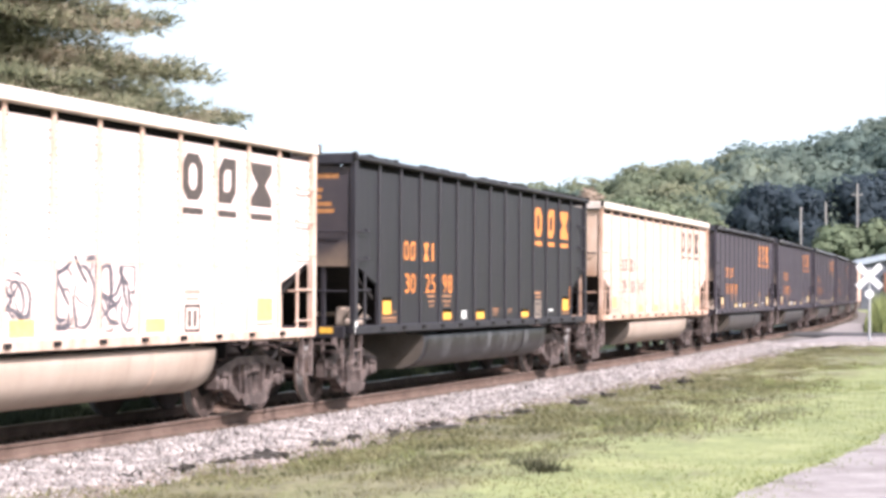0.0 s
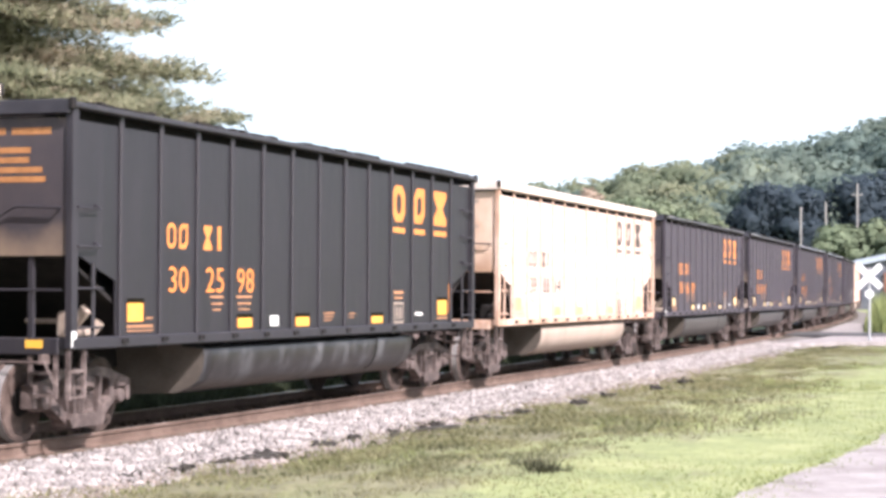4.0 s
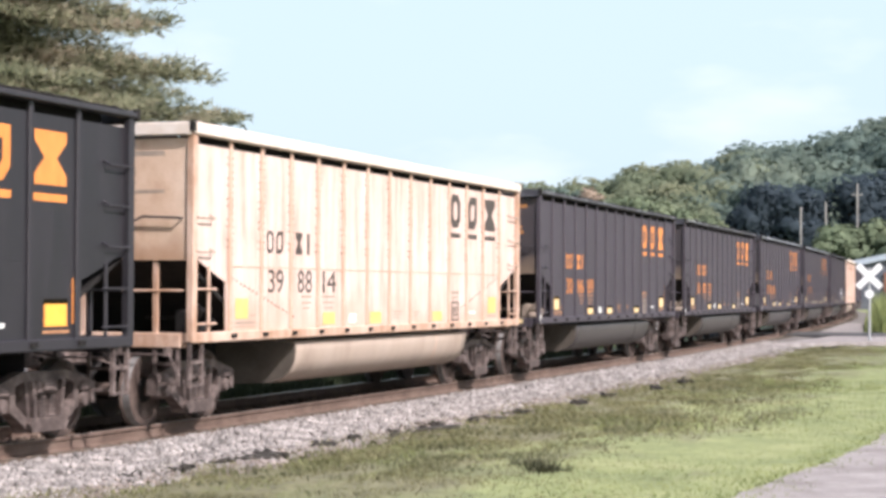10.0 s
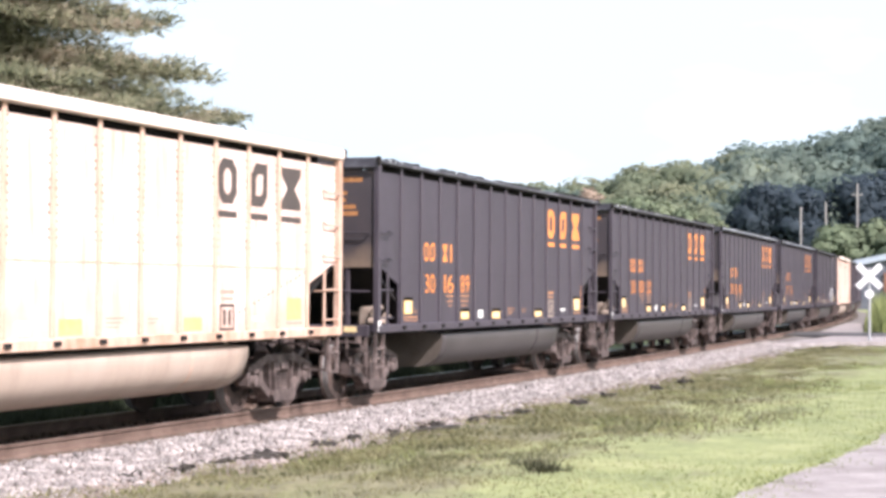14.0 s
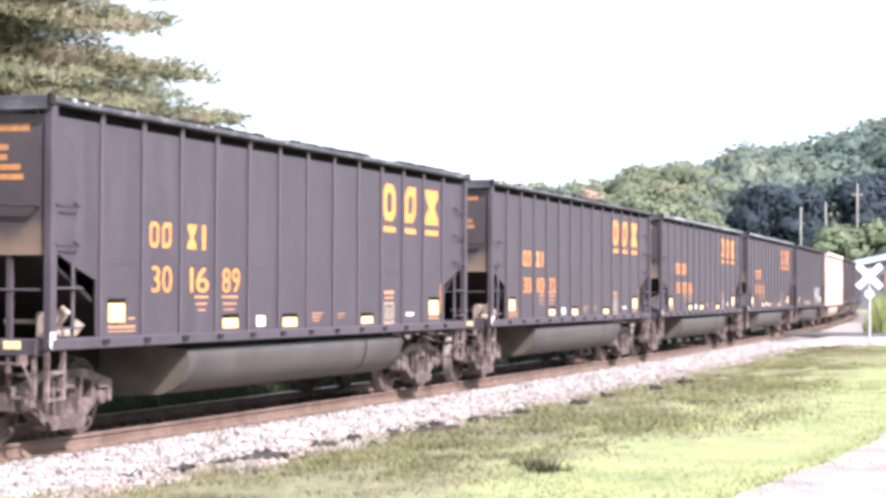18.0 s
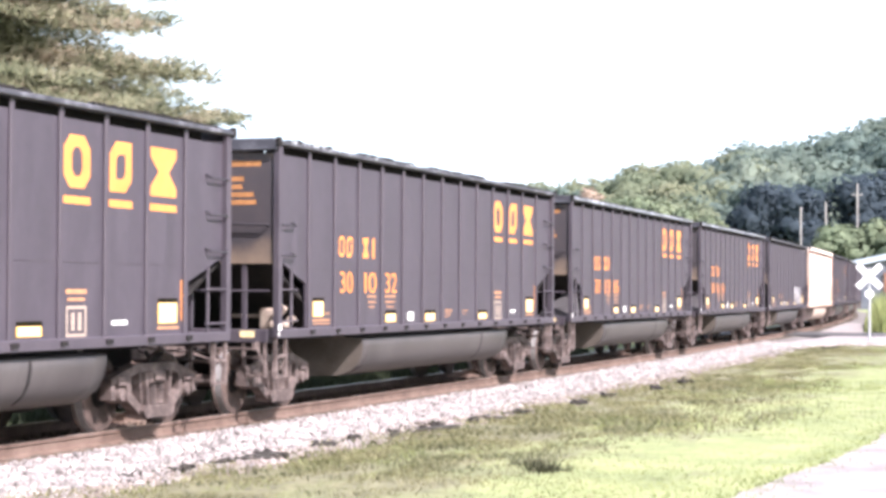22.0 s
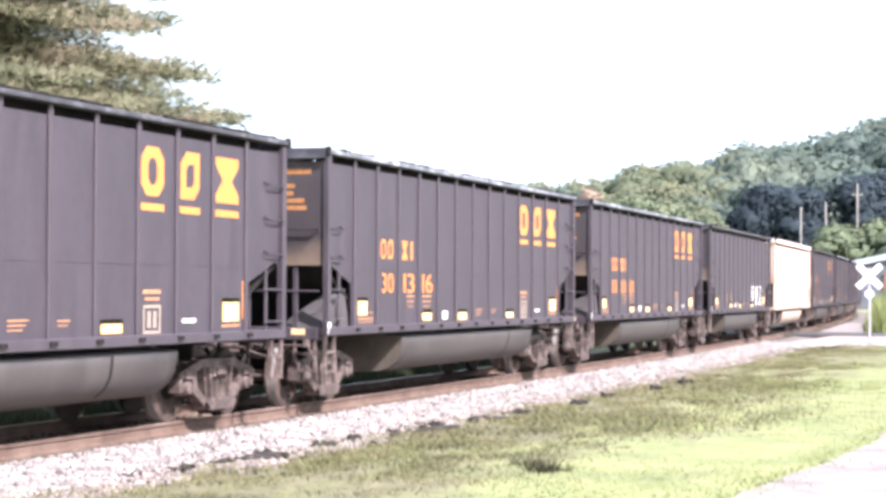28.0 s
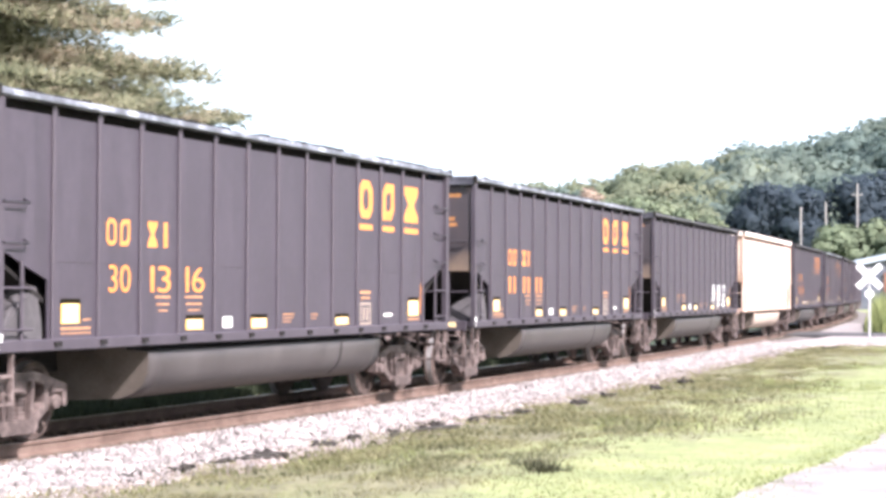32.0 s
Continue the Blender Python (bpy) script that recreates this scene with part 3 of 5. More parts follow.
def emblem(car, x, mat, label):
    """Three plain blocks, each over a bar."""
    z0, z1 = 2.86, 3.45
    for bm in (ring(x, 3.13, 3.72, z0, z1, 0.14, 0.18, 0.13), slanted(x, 4.17, 4.70, z0, z1, 0.15, 0.15), waisted(x, 5.18, 5.86, z0, z1, 0.13, 0.11)):
        part("emblem_block", bm, mat, car, label)
    for a, b in ((3.12, 3.72), (4.16, 4.72), (5.17, 5.87)):
        part("emblem_bar", made(patches, x, [(a, b, 2.68, 2.765)]), mat, car)


def owner_mark(car, x, mat):
    """Four plain blocks in a row, the size of the mark's letters."""
    z0, z1 = 2.24, 2.55
    shapes = (ring(x, -4.90, -4.66, z0, z1, 0.06, 0.055, 0.05), slanted(x, -4.57, -4.33, z0, z1, 0.07, 0.055), waisted(x, -3.88, -3.63, z0, z1, 0.035, 0.05), made(patches, x, [(-3.46, -3.36, z0, z1)]))
    for bm in shapes:
        part("owner_mark", bm, mat, car, "plain block of an owner's mark")


def patches(bm, x, rects):
    for y0, y1, z0, z1 in rects:
        bm.faces.new([bm.verts.new((x, *c)) for c in ((y0, z0), (y1, z0), (y1, z1), (y0, z1))])


def end_patches(bm, y, rects):
    for x0, x1, z0, z1 in rects:
        bm.faces.new([bm.verts.new((c[0], y, c[1])) for c in ((x0, z0), (x1, z0), (x1, z1), (x0, z1))])


WHEEL = [(0.64, 0.35), (0.655, 0.485), (0.675, 0.485), (0.69, 0.457), (0.79, 0.452), (0.80, 0.44), (0.80, 0.375), (0.76, 0.35)]
PLATE = [(0.66, 0.10), (0.66, 0.36), (0.70, 0.365), (0.735, 0.36), (0.72, 0.20), (0.78, 0.15), (0.80, 0.145), (0.80, 0.09)]
TREAD = [(0.692, 0.4575), (0.692, 0.4595), (0.788, 0.4545), (0.788, 0.4525)]


def wheel_parts():
    """An axle, and its wheels and their treads."""
    bm = bmesh.new()
    rod(bm, (-1.02, 0, 0), (1.02, 0, 0), 0.085, 14)
    for i in range(3):
        a = i * 2.094
        for sx in (-1, 1):
            rod(bm, (sx * 1.02, 0.05 * math.cos(a), 0.05 * math.sin(a)), (sx * 1.045, 0.05 * math.cos(a), 0.05 * math.sin(a)), 0.016, 6)
    axle = mesh_of("wheelset", bm, M["wheel"])
    wheels = [mesh_of("wheel", made(lathe, [(sx * x, r) for x, r in WHEEL], 32), M["wheel"]) for sx in (-1, 1)]
    treads = [mesh_of("tread", made(lathe, [(sx * x, r) for x, r in TREAD], 32, False), M["tread"]) for sx in (-1, 1)]
    plates = [mesh_of("wheel_plate", made(lathe, [(sx * x, r) for x, r in PLATE], 28), M["black"]) for sx in (-1, 1)]
    return axle, wheels, treads, plates


def side_frame(bm, sx):
    x0, x1 = sx * 0.93, sx * 1.08
    slab(bm, [(-1.14, 0.65), (-0.86, 0.72), (-0.50, 0.81), (0.50, 0.81), (0.86, 0.72), (1.14, 0.65), (1.14, 0.58), (0.80, 0.61), (0.46, 0.71), (-0.46, 0.71), (-0.80, 0.61), (-1.14, 0.58)], x0, x1)
    for s in (-1, 1):
        slab(bm, [(s * 1.14, 0.65), (s * 1.14, 0.40), (s * 1.05, 0.40), (s * 1.05, 0.60)], x0, x1)
        slab(bm, [(s * 0.74, 0.64), (s * 0.74, 0.38), (s * 0.64, 0.33), (s * 0.36, 0.16), (s * 0.31, 0.26), (s * 0.63, 0.46), (s * 0.64, 0.66)], x0, x1)
        slab(bm, [(s * 0.38, 0.72), (s * 0.44, 0.72), (s * 0.38, 0.26), (s * 0.32, 0.26)], x0, x1)
    slab(bm, [(-0.42, 0.24), (-0.36, 0.14), (0.36, 0.14), (0.42, 0.24), (0.36, 0.30), (-0.36, 0.30)], sx * 0.88, sx * 1.14)
    box(bm, sx * 0.6, sx * 1.12, -0.22, 0.22, 0.56, 0.72, 0.02)
    for s in (-1, 1):
        slab(bm, [(s * 0.25, 0.30), (s * 0.31, 0.30), (s * 0.36, 0.70), (s * 0.29, 0.70)], sx * 1.06, sx * 1.13)
        box(bm, sx * 1.02, sx * 1.11, s * 0.78, s * 1.00, 0.56, 0.66, 0.015)
    box(bm, sx * 1.11, sx * 1.15, -0.13, 0.13, 0.59, 0.69, 0.015)


def make_car(name, paint, rib_mat, chord_mat, tub_mat, ink, dull, label):
    car = tagged(new(name), label, "coal car", "cars of the coal train")
    chord_low = CHORD_LOW if ink is M["ink"] else CHORD_LOW + 0.055
    sheet_top = SHEET_TOP if ink is M["ink"] else SHEET_TOP + 0.045
    rim_top = CHORD_TOP if ink is M["ink"] else CHORD_TOP - 0.03
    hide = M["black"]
    sheet = mesh_of("side_sheet", made(slab, side_outline(sheet_top), SIDE_X - 0.02, SIDE_X), paint)
    for sx in (1, -1):
        ob = part("side_sheet", sheet, None, car)
        if sx < 0:
            ob.matrix_basis = Matrix.Translation((-(2 * SIDE_X - 0.02), 0, 0))
    rib = bmesh.new()
    slab(rib, [(-0.045, SILL_TOP - 0.03), (0.045, SILL_TOP - 0.03), (0.045, chord_low + 0.03), (-0.045, chord_low + 0.03)], 0.0, 0.030)
    bmesh.ops.bevel(rib, geom=rib.edges[:], offset=0.012, segments=1, affect="EDGES")
    rib = mesh_of("rib", rib, rib_mat)
    for y in RIBS:
        part("rib", rib, None, car).matrix_basis = Matrix.Translation((SIDE_X, y, 0))
        part("rib", rib, None, car).matrix_basis = pose(-SIDE_X, y, 0, 0, 0, 180)
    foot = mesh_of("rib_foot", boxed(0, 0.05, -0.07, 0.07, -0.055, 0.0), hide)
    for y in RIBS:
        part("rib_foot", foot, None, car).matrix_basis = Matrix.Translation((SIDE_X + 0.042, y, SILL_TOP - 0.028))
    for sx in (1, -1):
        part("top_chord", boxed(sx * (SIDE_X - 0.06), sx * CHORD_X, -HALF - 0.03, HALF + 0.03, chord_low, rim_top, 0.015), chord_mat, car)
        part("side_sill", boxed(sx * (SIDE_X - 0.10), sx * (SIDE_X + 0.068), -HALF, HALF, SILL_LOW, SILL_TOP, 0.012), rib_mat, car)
    # Unseen lid and black web added to keep the rim slot dark.
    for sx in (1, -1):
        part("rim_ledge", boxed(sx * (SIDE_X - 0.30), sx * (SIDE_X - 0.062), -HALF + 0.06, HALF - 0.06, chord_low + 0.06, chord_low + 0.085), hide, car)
        part("recessed_web", boxed(sx * (SIDE_X - 0.27), sx * (SIDE_X - 0.23), -HALF + 0.25, HALF - 0.25, sheet_top - 0.10, chord_low + 0.058), hide, car, "recessed web painted black as the slot's shade")
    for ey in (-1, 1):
        part("recessed_web", boxed(-SIDE_X + 0.28, SIDE_X - 0.28, ey * (HALF - 0.24), ey * (HALF - 0.20), sheet_top - 0.10, chord_low + 0.058), hide, car, "recessed web painted black as the slot's shade")
        part("end_sheet", boxed(-SIDE_X + 0.01, SIDE_X - 0.022, ey * HALF, ey * (HALF - 0.02), 2.10, CHORD_LOW - 0.05), M["tan_end"] if ink is M["ink"] else M["dark_end"], car)
        part("end_chord", boxed(-SIDE_X - 0.05, SIDE_X + 0.05, ey * (HALF - 0.05), ey * (HALF + 0.09), CHORD_LOW - 0.015, CHORD_TOP - 0.006, 0.012), chord_mat, car)
        for sx in (1, -1):
            part("corner_post", boxed(sx * (SIDE_X - 0.015), sx * (SIDE_X + 0.064), ey * (HALF - 0.11), ey * (HALF + 0.028), SILL_LOW + 0.02, chord_low), rib_mat, car)
            part("corner_cap", boxed(sx * (SIDE_X + 0.04), sx * (CHORD_X + 0.006), ey * (HALF + 0.01), ey * (HALF + 0.10), CHORD_LOW + 0.03, CHORD_TOP + 0.010, 0.012), hide, car)
        # Slope sheet and platform are black to paint the end opening's shade.
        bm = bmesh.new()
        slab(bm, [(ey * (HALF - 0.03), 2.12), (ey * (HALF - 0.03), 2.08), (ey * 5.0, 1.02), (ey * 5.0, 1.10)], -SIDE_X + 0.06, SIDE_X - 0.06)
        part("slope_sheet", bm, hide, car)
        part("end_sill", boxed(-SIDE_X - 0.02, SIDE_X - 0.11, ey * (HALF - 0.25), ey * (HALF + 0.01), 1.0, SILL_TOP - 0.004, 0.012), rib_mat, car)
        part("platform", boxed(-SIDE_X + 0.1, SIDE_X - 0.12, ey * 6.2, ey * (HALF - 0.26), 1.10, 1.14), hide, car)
        bm = bmesh.new()
        for x in (-1.02, 0.0, 1.02):
            box(bm, x - 0.03, x + 0.03, ey * (HALF - 0.08), ey * (HALF - 0.02), SILL_TOP - 0.01, 2.12)
        for z in (1.72,):
            rod(bm, (-1.4, ey * (HALF - 0.02), z), (1.42, ey * (HALF - 0.02), z), 0.016, 6)
        part("end_railing", bm, rib_mat, car)
        for z in (2.21, 2.64) if ey < 0 else (2.22, 2.69, 3.16):
            bm = bmesh.new()
            a, b = ey * (HALF - 0.09), ey * (HALF - 0.60)
            zz = z
            rod(bm, (SIDE_X + 0.075, a, zz), (SIDE_X + 0.075, b, zz), 0.013, 6)
            for yy in (a, b):
                rod(bm, (SIDE_X - 0.01, yy, zz + 0.05), (SIDE_X + 0.075, yy, zz), 0.016, 6)
            part("grab_iron", bm, M["ink_dull"] if ink is M["ink"] else M["dark_chord"], car)
        bm = bmesh.new()
        rod(bm, (-1.2, ey * (HALF + 0.07), 2.43), (0.45, ey * (HALF + 0.07), 2.43), 0.015, 6)
        rod(bm, (0.45, ey * (HALF + 0.07), 2.43), (0.88, ey * (HALF + 0.07), 2.65), 0.015, 6)
        rod(bm, (0.88, ey * (HALF + 0.07), 2.65), (1.40, ey * (HALF + 0.07), 2.63), 0.015, 6)
        for gx, gz in ((-1.2, 2.43), (1.40, 2.63)):
            rod(bm, (gx, ey * (HALF + 0.07), gz), (gx, ey * (HALF - 0.015), gz), 0.015, 6)
        part("end_grab_iron", bm, M["dark_chord"], car)
        bm = bmesh.new()
        y0, y1 = ey * (HALF - 0.02), ey * (HALF - 0.36)
        for yy in (y0, y1):
            box(bm, SIDE_X - 0.02, SIDE_X + 0.03, yy - 0.022, yy + 0.022, 0.50, SILL_LOW + 0.02)
        for z in (0.51, 0.80):
            box(bm, SIDE_X - 0.01, SIDE_X + 0.025, min(y0, y1), max(y0, y1), z, z + 0.035)
        part("stirrup_step", bm, M["truck"], car)
        bm = bmesh.new()
        rod(bm, (SIDE_X + 0.01, ey * 6.75, SILL_TOP - 0.02), (SIDE_X + 0.01, ey * 6.75, 2.03), 0.024, 6)
        rod(bm, (SIDE_X + 0.05, ey * 6.60, 1.74), (SIDE_X + 0.05, ey * (HALF - 0.1), 1.74), 0.014, 6)
        rod(bm, (SIDE_X + 0.05, ey * 6.60, 1.30), (SIDE_X + 0.05, ey * (HALF - 0.1), 1.30), 0.014, 6)
        part("corner_handrail", bm, rib_mat, car)
        bm = bmesh.new()
        box(bm, -0.11, 0.11, ey * (HALF - 0.1), ey * 7.86, 0.78, 1.0, 0.03)
        box(bm, -0.16, 0.13, ey * 7.82, ey * 8.09, 0.74, 1.02, 0.05)
        rod(bm, (0.12, ey * 7.5, 0.92), (0.75, ey * 7.45, 0.72), 0.014, 6)
        part("coupler", bm, M["truck"], car)
        bm = bmesh.new()
        rod(bm, (0.35, ey * 7.3, 0.9), (0.35, ey * 7.75, 0.62), 0.03, 6)
        rod(bm, (0.35, ey * 7.75, 0.62), (0.2, ey * 8.05, 0.72), 0.03, 6)
        part("air_hose", bm, hide, car)
        bm = bmesh.new()
        rod(bm, (0.15, ey * (HALF + 0.14), 0.98), (0.55, ey * (HALF + 0.14), 0.92), 0.016, 6)
        rod(bm, (0.55, ey * (HALF + 0.14), 0.92), (1.30, ey * (HALF + 0.14), 0.92), 0.016, 6)
        rod(bm, (1.30, ey * (HALF + 0.14), 0.92), (1.42, ey * (HALF + 0.14), 0.68), 0.016, 6)
        for gx in (0.55, 1.25):
            box(bm, gx - 0.02, gx + 0.02, ey * (HALF - 0.02), ey * (HALF + 0.155), 0.90, 1.01)
        part("uncoupling_lever", bm, M["truck"], car)
        bm = bmesh.new()
        for gx in (1.02, 1.34):
            box(bm, gx - 0.02, gx + 0.02, ey * (HALF - 0.06), ey * (HALF - 0.01), 0.52, 1.005)
        for gz in (0.53, 0.78):
            box(bm, 1.0, 1.36, ey * (HALF - 0.06), ey * (HALF - 0.01), gz, gz + 0.035)
        part("end_step", bm, M["truck"], car)
        bm = bmesh.new()
        if ey > 0:
            rod(bm, (0.55, 6.55, 1.45), (1.05, 6.55, 1.45), 0.20, 16)
            rod(bm, (1.05, 6.55, 1.45), (1.14, 6.55, 1.45), 0.12, 12)
            part("brake_cylinder", bm, M["ink_dull"], car, "pale grey brake cylinder")
        else:
            box(bm, 0.95, 1.20, -6.62, -6.42, 1.15, 1.48, 0.04)
            box(bm, 1.12, 1.36, -6.70, -6.34, 1.16, 1.30, 0.05)
            rod(bm, (1.2, -6.60, 1.34), (1.34, -6.60, 1.50), 0.07, 10)
            rod(bm, (1.26, -6.36, 1.20), (1.36, -6.30, 1.36), 0.06, 10)
            rod(bm, (0.5, -6.5, 1.36), (1.0, -6.5, 1.36), 0.03, 8)
            part("brake_valve", bm, hide if ink is M["ink"] else M["ink_dull"], car)
    # belly tub
    bm = bmesh.new()
    arc = [(1.14, SILL_LOW + 0.02), (1.14, 1.00), (1.435, 0.985), (1.45, 0.96), (1.45, 0.86), (1.42, 0.70), (1.35, 0.57), (1.22, 0.47), (1.02, 0.40), (0.4, 0.37)]
    arc = arc + [(-x, z) for x, z in arc[::-1]]
    rows = []
    for y, k in ((-3.75, 1), (-3.4, 1), (0, 1), (3.9, 1), (4.25, 1)):
        tilt = 0.12 if abs(y) in (3.75, 4.25) else 0.0
        rows.append([bm.verts.new((x, y - math.copysign(tilt * (SILL_LOW - z), y) if tilt else y * (1 - 0.0), z)) for x, z in arc])
    for a, b in zip(rows, rows[1:]):
        for i in range(len(arc) - 1):
            bm.faces.new((a[i], a[i + 1], b[i + 1], b[i])).smooth = True
    caps = [bm.faces.new(rows[0][::-1]), bm.faces.new(rows[-1])]
    bmesh.ops.recalc_face_normals(bm, faces=bm.faces[:])
    front = [v.co.copy() for v in caps[0].verts]
    part("belly_tub", bm, tub_mat, car)
    bm = bmesh.new()
    edge = [(x + 0.004, z) for x, z in arc[3:8]]
    for (xa, za), (xb, zb) in zip(edge, edge[1:]):
        bm.faces.new([bm.verts.new(c) for c in ((xa, 2.52, za), (xa, 2.58, za), (xb, 2.58, zb), (xb, 2.52, zb))])
    part("tub_seam", bm, M["black"] if ink is not M["ink"] else M["tan_rib"], car)
    # Black strip, floor and centre sill carry underbody shade in their colour.
    for sx in (1, -1):
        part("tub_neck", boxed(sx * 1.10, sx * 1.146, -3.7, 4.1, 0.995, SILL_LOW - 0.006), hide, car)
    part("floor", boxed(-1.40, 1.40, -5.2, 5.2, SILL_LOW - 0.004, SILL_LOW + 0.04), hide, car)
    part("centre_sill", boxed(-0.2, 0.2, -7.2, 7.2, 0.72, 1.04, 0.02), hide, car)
    # crumbs along the rim, and the tub's dust-toned front
    if ink is not M["ink"]:
        bm = bmesh.new()
        rr = random.Random(8)
        for k in range(150):
            y, s = -HALF + 0.3 + 2 * (HALF - 0.3) * k / 150, rr.uniform(0.01, 0.04)
            if noise.noise((y * 0.5, 3.0, 1.0)) > -0.12:
                box(bm, CHORD_X - 0.08, CHORD_X - 0.01, y - 0.02, y + rr.uniform(0.06, 0.12), rim_top - 0.005, rim_top + s)
        tagged(part("rim_coal", bm, M["black"], car, "coal crumbs along the rim"), kind="stuff")
    # Dust colour also stands for sun on dark cars, shade on tan ones.
    bm = bmesh.new()
    bm.faces.new([bm.verts.new((q.x, q.y - 0.004, q.z)) for q in front])
    part("tub_front", bm, M["front_dust_light"], car, "dusty tub front with sun and shade in its tone")
    # load
    bm = bmesh.new()
    nx, ny = 8, 46
    g = [[bm.verts.new((-1.2 + 2.4 * i / nx, -7.04 + 14.08 * j / ny, 3.50 + 0.22 * math.sin(math.pi * i / nx) + 0.07 * noise.noise((i * 0.9, j * 0.7, 2.0)))) for j in range(ny + 1)] for i in range(nx + 1)]
    for i in range(nx):
        for j in range(ny):
            bm.faces.new((g[i][j], g[i + 1][j], g[i + 1][j + 1], g[i][j + 1]))
    part("coal_load", bm, M["coal"], car, "heaped black coal")
    # trucks
    for ty in (-6.17, 6.17):
        for sx in (1, -1):
            bm = bmesh.new()
            side_frame(bm, sx)
            ob = part("side_frame", bm, M["truck"], car)
            ob.matrix_basis = Matrix.Translation((0, ty, 0))
            for k in (-0.21, 0.0, 0.21):
                bm = bmesh.new()
                for i in range(5):
                    z = 0.31 + i * 0.048
                    rod(bm, (sx * 1.0, k, z), (sx * 1.0, k, z + 0.03), 0.085, 10)
                rod(bm, (sx * 1.0, k, 0.30), (sx * 1.0, k, 0.56), 0.06, 8)
                part("coil_spring", bm, M["truck"], car).matrix_basis = Matrix.Translation((0, ty, 0))
            for ay in (-0.889, 0.889):
                bm = bmesh.new()
                rod(bm, (sx * 0.90, ay, WHEEL_R), (sx * 1.03, ay, WHEEL_R), 0.108, 14)
                rod(bm, (sx * 1.03, ay, WHEEL_R), (sx * 1.10, ay, WHEEL_R), 0.10, 12, 0.08)
                part("bearing_box", bm, M["truck"], car).matrix_basis = Matrix.Translation((0, ty, 0))
        # Bolster painted black as the shade behind the side frames.
        bm = bmesh.new()
        box(bm, -1.0, 1.0, -0.2, 0.2, 0.50, 0.74, 0.03)
        for s in (-1, 1):
            box(bm, -0.85, 0.85, s * 0.36, s * 0.42, 0.30, 0.42)
            for sx in (-1, 1):
                box(bm, sx * 0.68, sx * 0.82, s * 0.38, s * 0.50, 0.26, 0.62)
        part("bolster", bm, hide, car).matrix_basis = Matrix.Translation((0, ty, 0))
    axle, wheels, treads, plates = wheel_parts()
    for ay in AXLES:
        w = part("wheelset", axle, None, car)
        w.location = (0, ay, WHEEL_R)
        for me in wheels:
            part("wheel", me, None, w)
        for me in plates:
            part("wheel_plate", me, None, w, "black wheel plate")
        for me in treads:
            part("tread", me, None, w, "bright polished wheel tread")
    for y0, y1 in zip(RIBS, RIBS[1:]):
        part("seam", boxed(SIDE_X - 0.002, SIDE_X + 0.006, y0 + 0.056, y1 - 0.056, 2.03, 2.05), rib_mat, car)
    if ink is M["ink"]:
        bm = bmesh.new()
        for y in RIBS + [-HALF + 0.06, HALF - 0.06]:
            for k in range(16):
                for s in ((-1, 1) if k % 3 else (1,)):
                    if abs(y) < 7 or s * y < 0:
                        rod(bm, (SIDE_X - 0.002, y + s * 0.085, 2.2 + k * 0.09), (SIDE_X + 0.012, y + s * 0.085, 2.2 + k * 0.09), 0.014, 5)
        tagged(part("rivet", bm, M["rust_stone"], car, "rusty rivet heads"), kind="stuff")
    # markings
    x = SIDE_X + 0.003
    light = ink is M["ink"]
    emblem(car, x, ink, "plain dark grey emblem block" if light else "plain orange emblem block")
    owner_mark(car, x, ink)
    bm = bmesh.new()
    rows = []
    for y, w in ((-3.67, 0.40), (-2.87, 0.50)):
        rows += [(y, y + w, 1.625, 1.655), (y + 0.03, y + w - 0.03, 1.54, 1.565), (y + 0.08, y + w - 0.08, 1.465, 1.485)]
    rows += [(0.19, 0.62, 1.385, 1.405), (0.19, 0.56, 1.335, 1.352), (0.19, 0.5, 1.285, 1.30), (1.22, 1.50, 1.37, 1.388), (1.22, 1.42, 1.32, 1.335)]
    rows += [(3.2, 3.66, 1.68, 1.73), (3.24, 3.62, 1.60, 1.635), (-5.92, -5.25, 1.28, 1.31), (-5.92, -5.25, 1.235, 1.25), (5.38, 5.95, 1.25, 1.28), (-5.44, -5.26, 1.38, 1.40)]
    patches(bm, x, rows)
    tagged(part("small_lettering", bm, dull, car, "faded bars of small lettering"), kind="stuff")
    if light:
        # rivet rows where the slope sheets meet the side
        bm = bmesh.new()
        for k in range(17):
            for ya, yb, za, zb in ((-6.0, -3.95, 1.88, 1.36), (6.0, 3.5, 1.98, 1.36)):
                q = k / 16
                yy, zz = ya + (yb - ya) * q, za + (zb - za) * q
                if min(abs(yy - r) for r in RIBS) > 0.07:
                    rod(bm, (SIDE_X - 0.002, yy, zz), (SIDE_X + 0.010, yy, zz), 0.018, 5)
        tagged(part("slope_rivet", bm, M["rust_stone"], car, "slanting row of rusty rivet heads"), kind="stuff")
        bm = bmesh.new()
        end_patches(bm, -HALF - 0.003, [(-0.2, 1.15, 3.42, 3.48), (-0.9, 0.75, 3.19, 3.23), (-0.9, 0.75, 3.07, 3.11), (-0.9, 1.15, 2.95, 2.99)])
        tagged(part("end_lettering", bm, M["ink_dull"], car, "dull bars of lettering"), kind="stuff")
    else:
        bm = bmesh.new()
        end_patches(bm, -HALF - 0.003, [(0.55, 0.70, 3.45, 3.53), (0.78, 1.28, 3.45, 3.53), (-0.9, 1.02, 3.245, 3.31), (-0.9, 1.0, 3.135, 3.20), (-0.9, 1.17, 3.025, 3.09), (-0.9, 1.21, 2.92, 2.985)])
        tagged(part("end_lettering", bm, M["orange_deep"], car, "dull bars of lettering"), kind="stuff")
        part("post_stripe", made(patches, x, [(6.005, 6.035, 1.35, 1.85)]), M["orange"], car, "thin orange stripe")
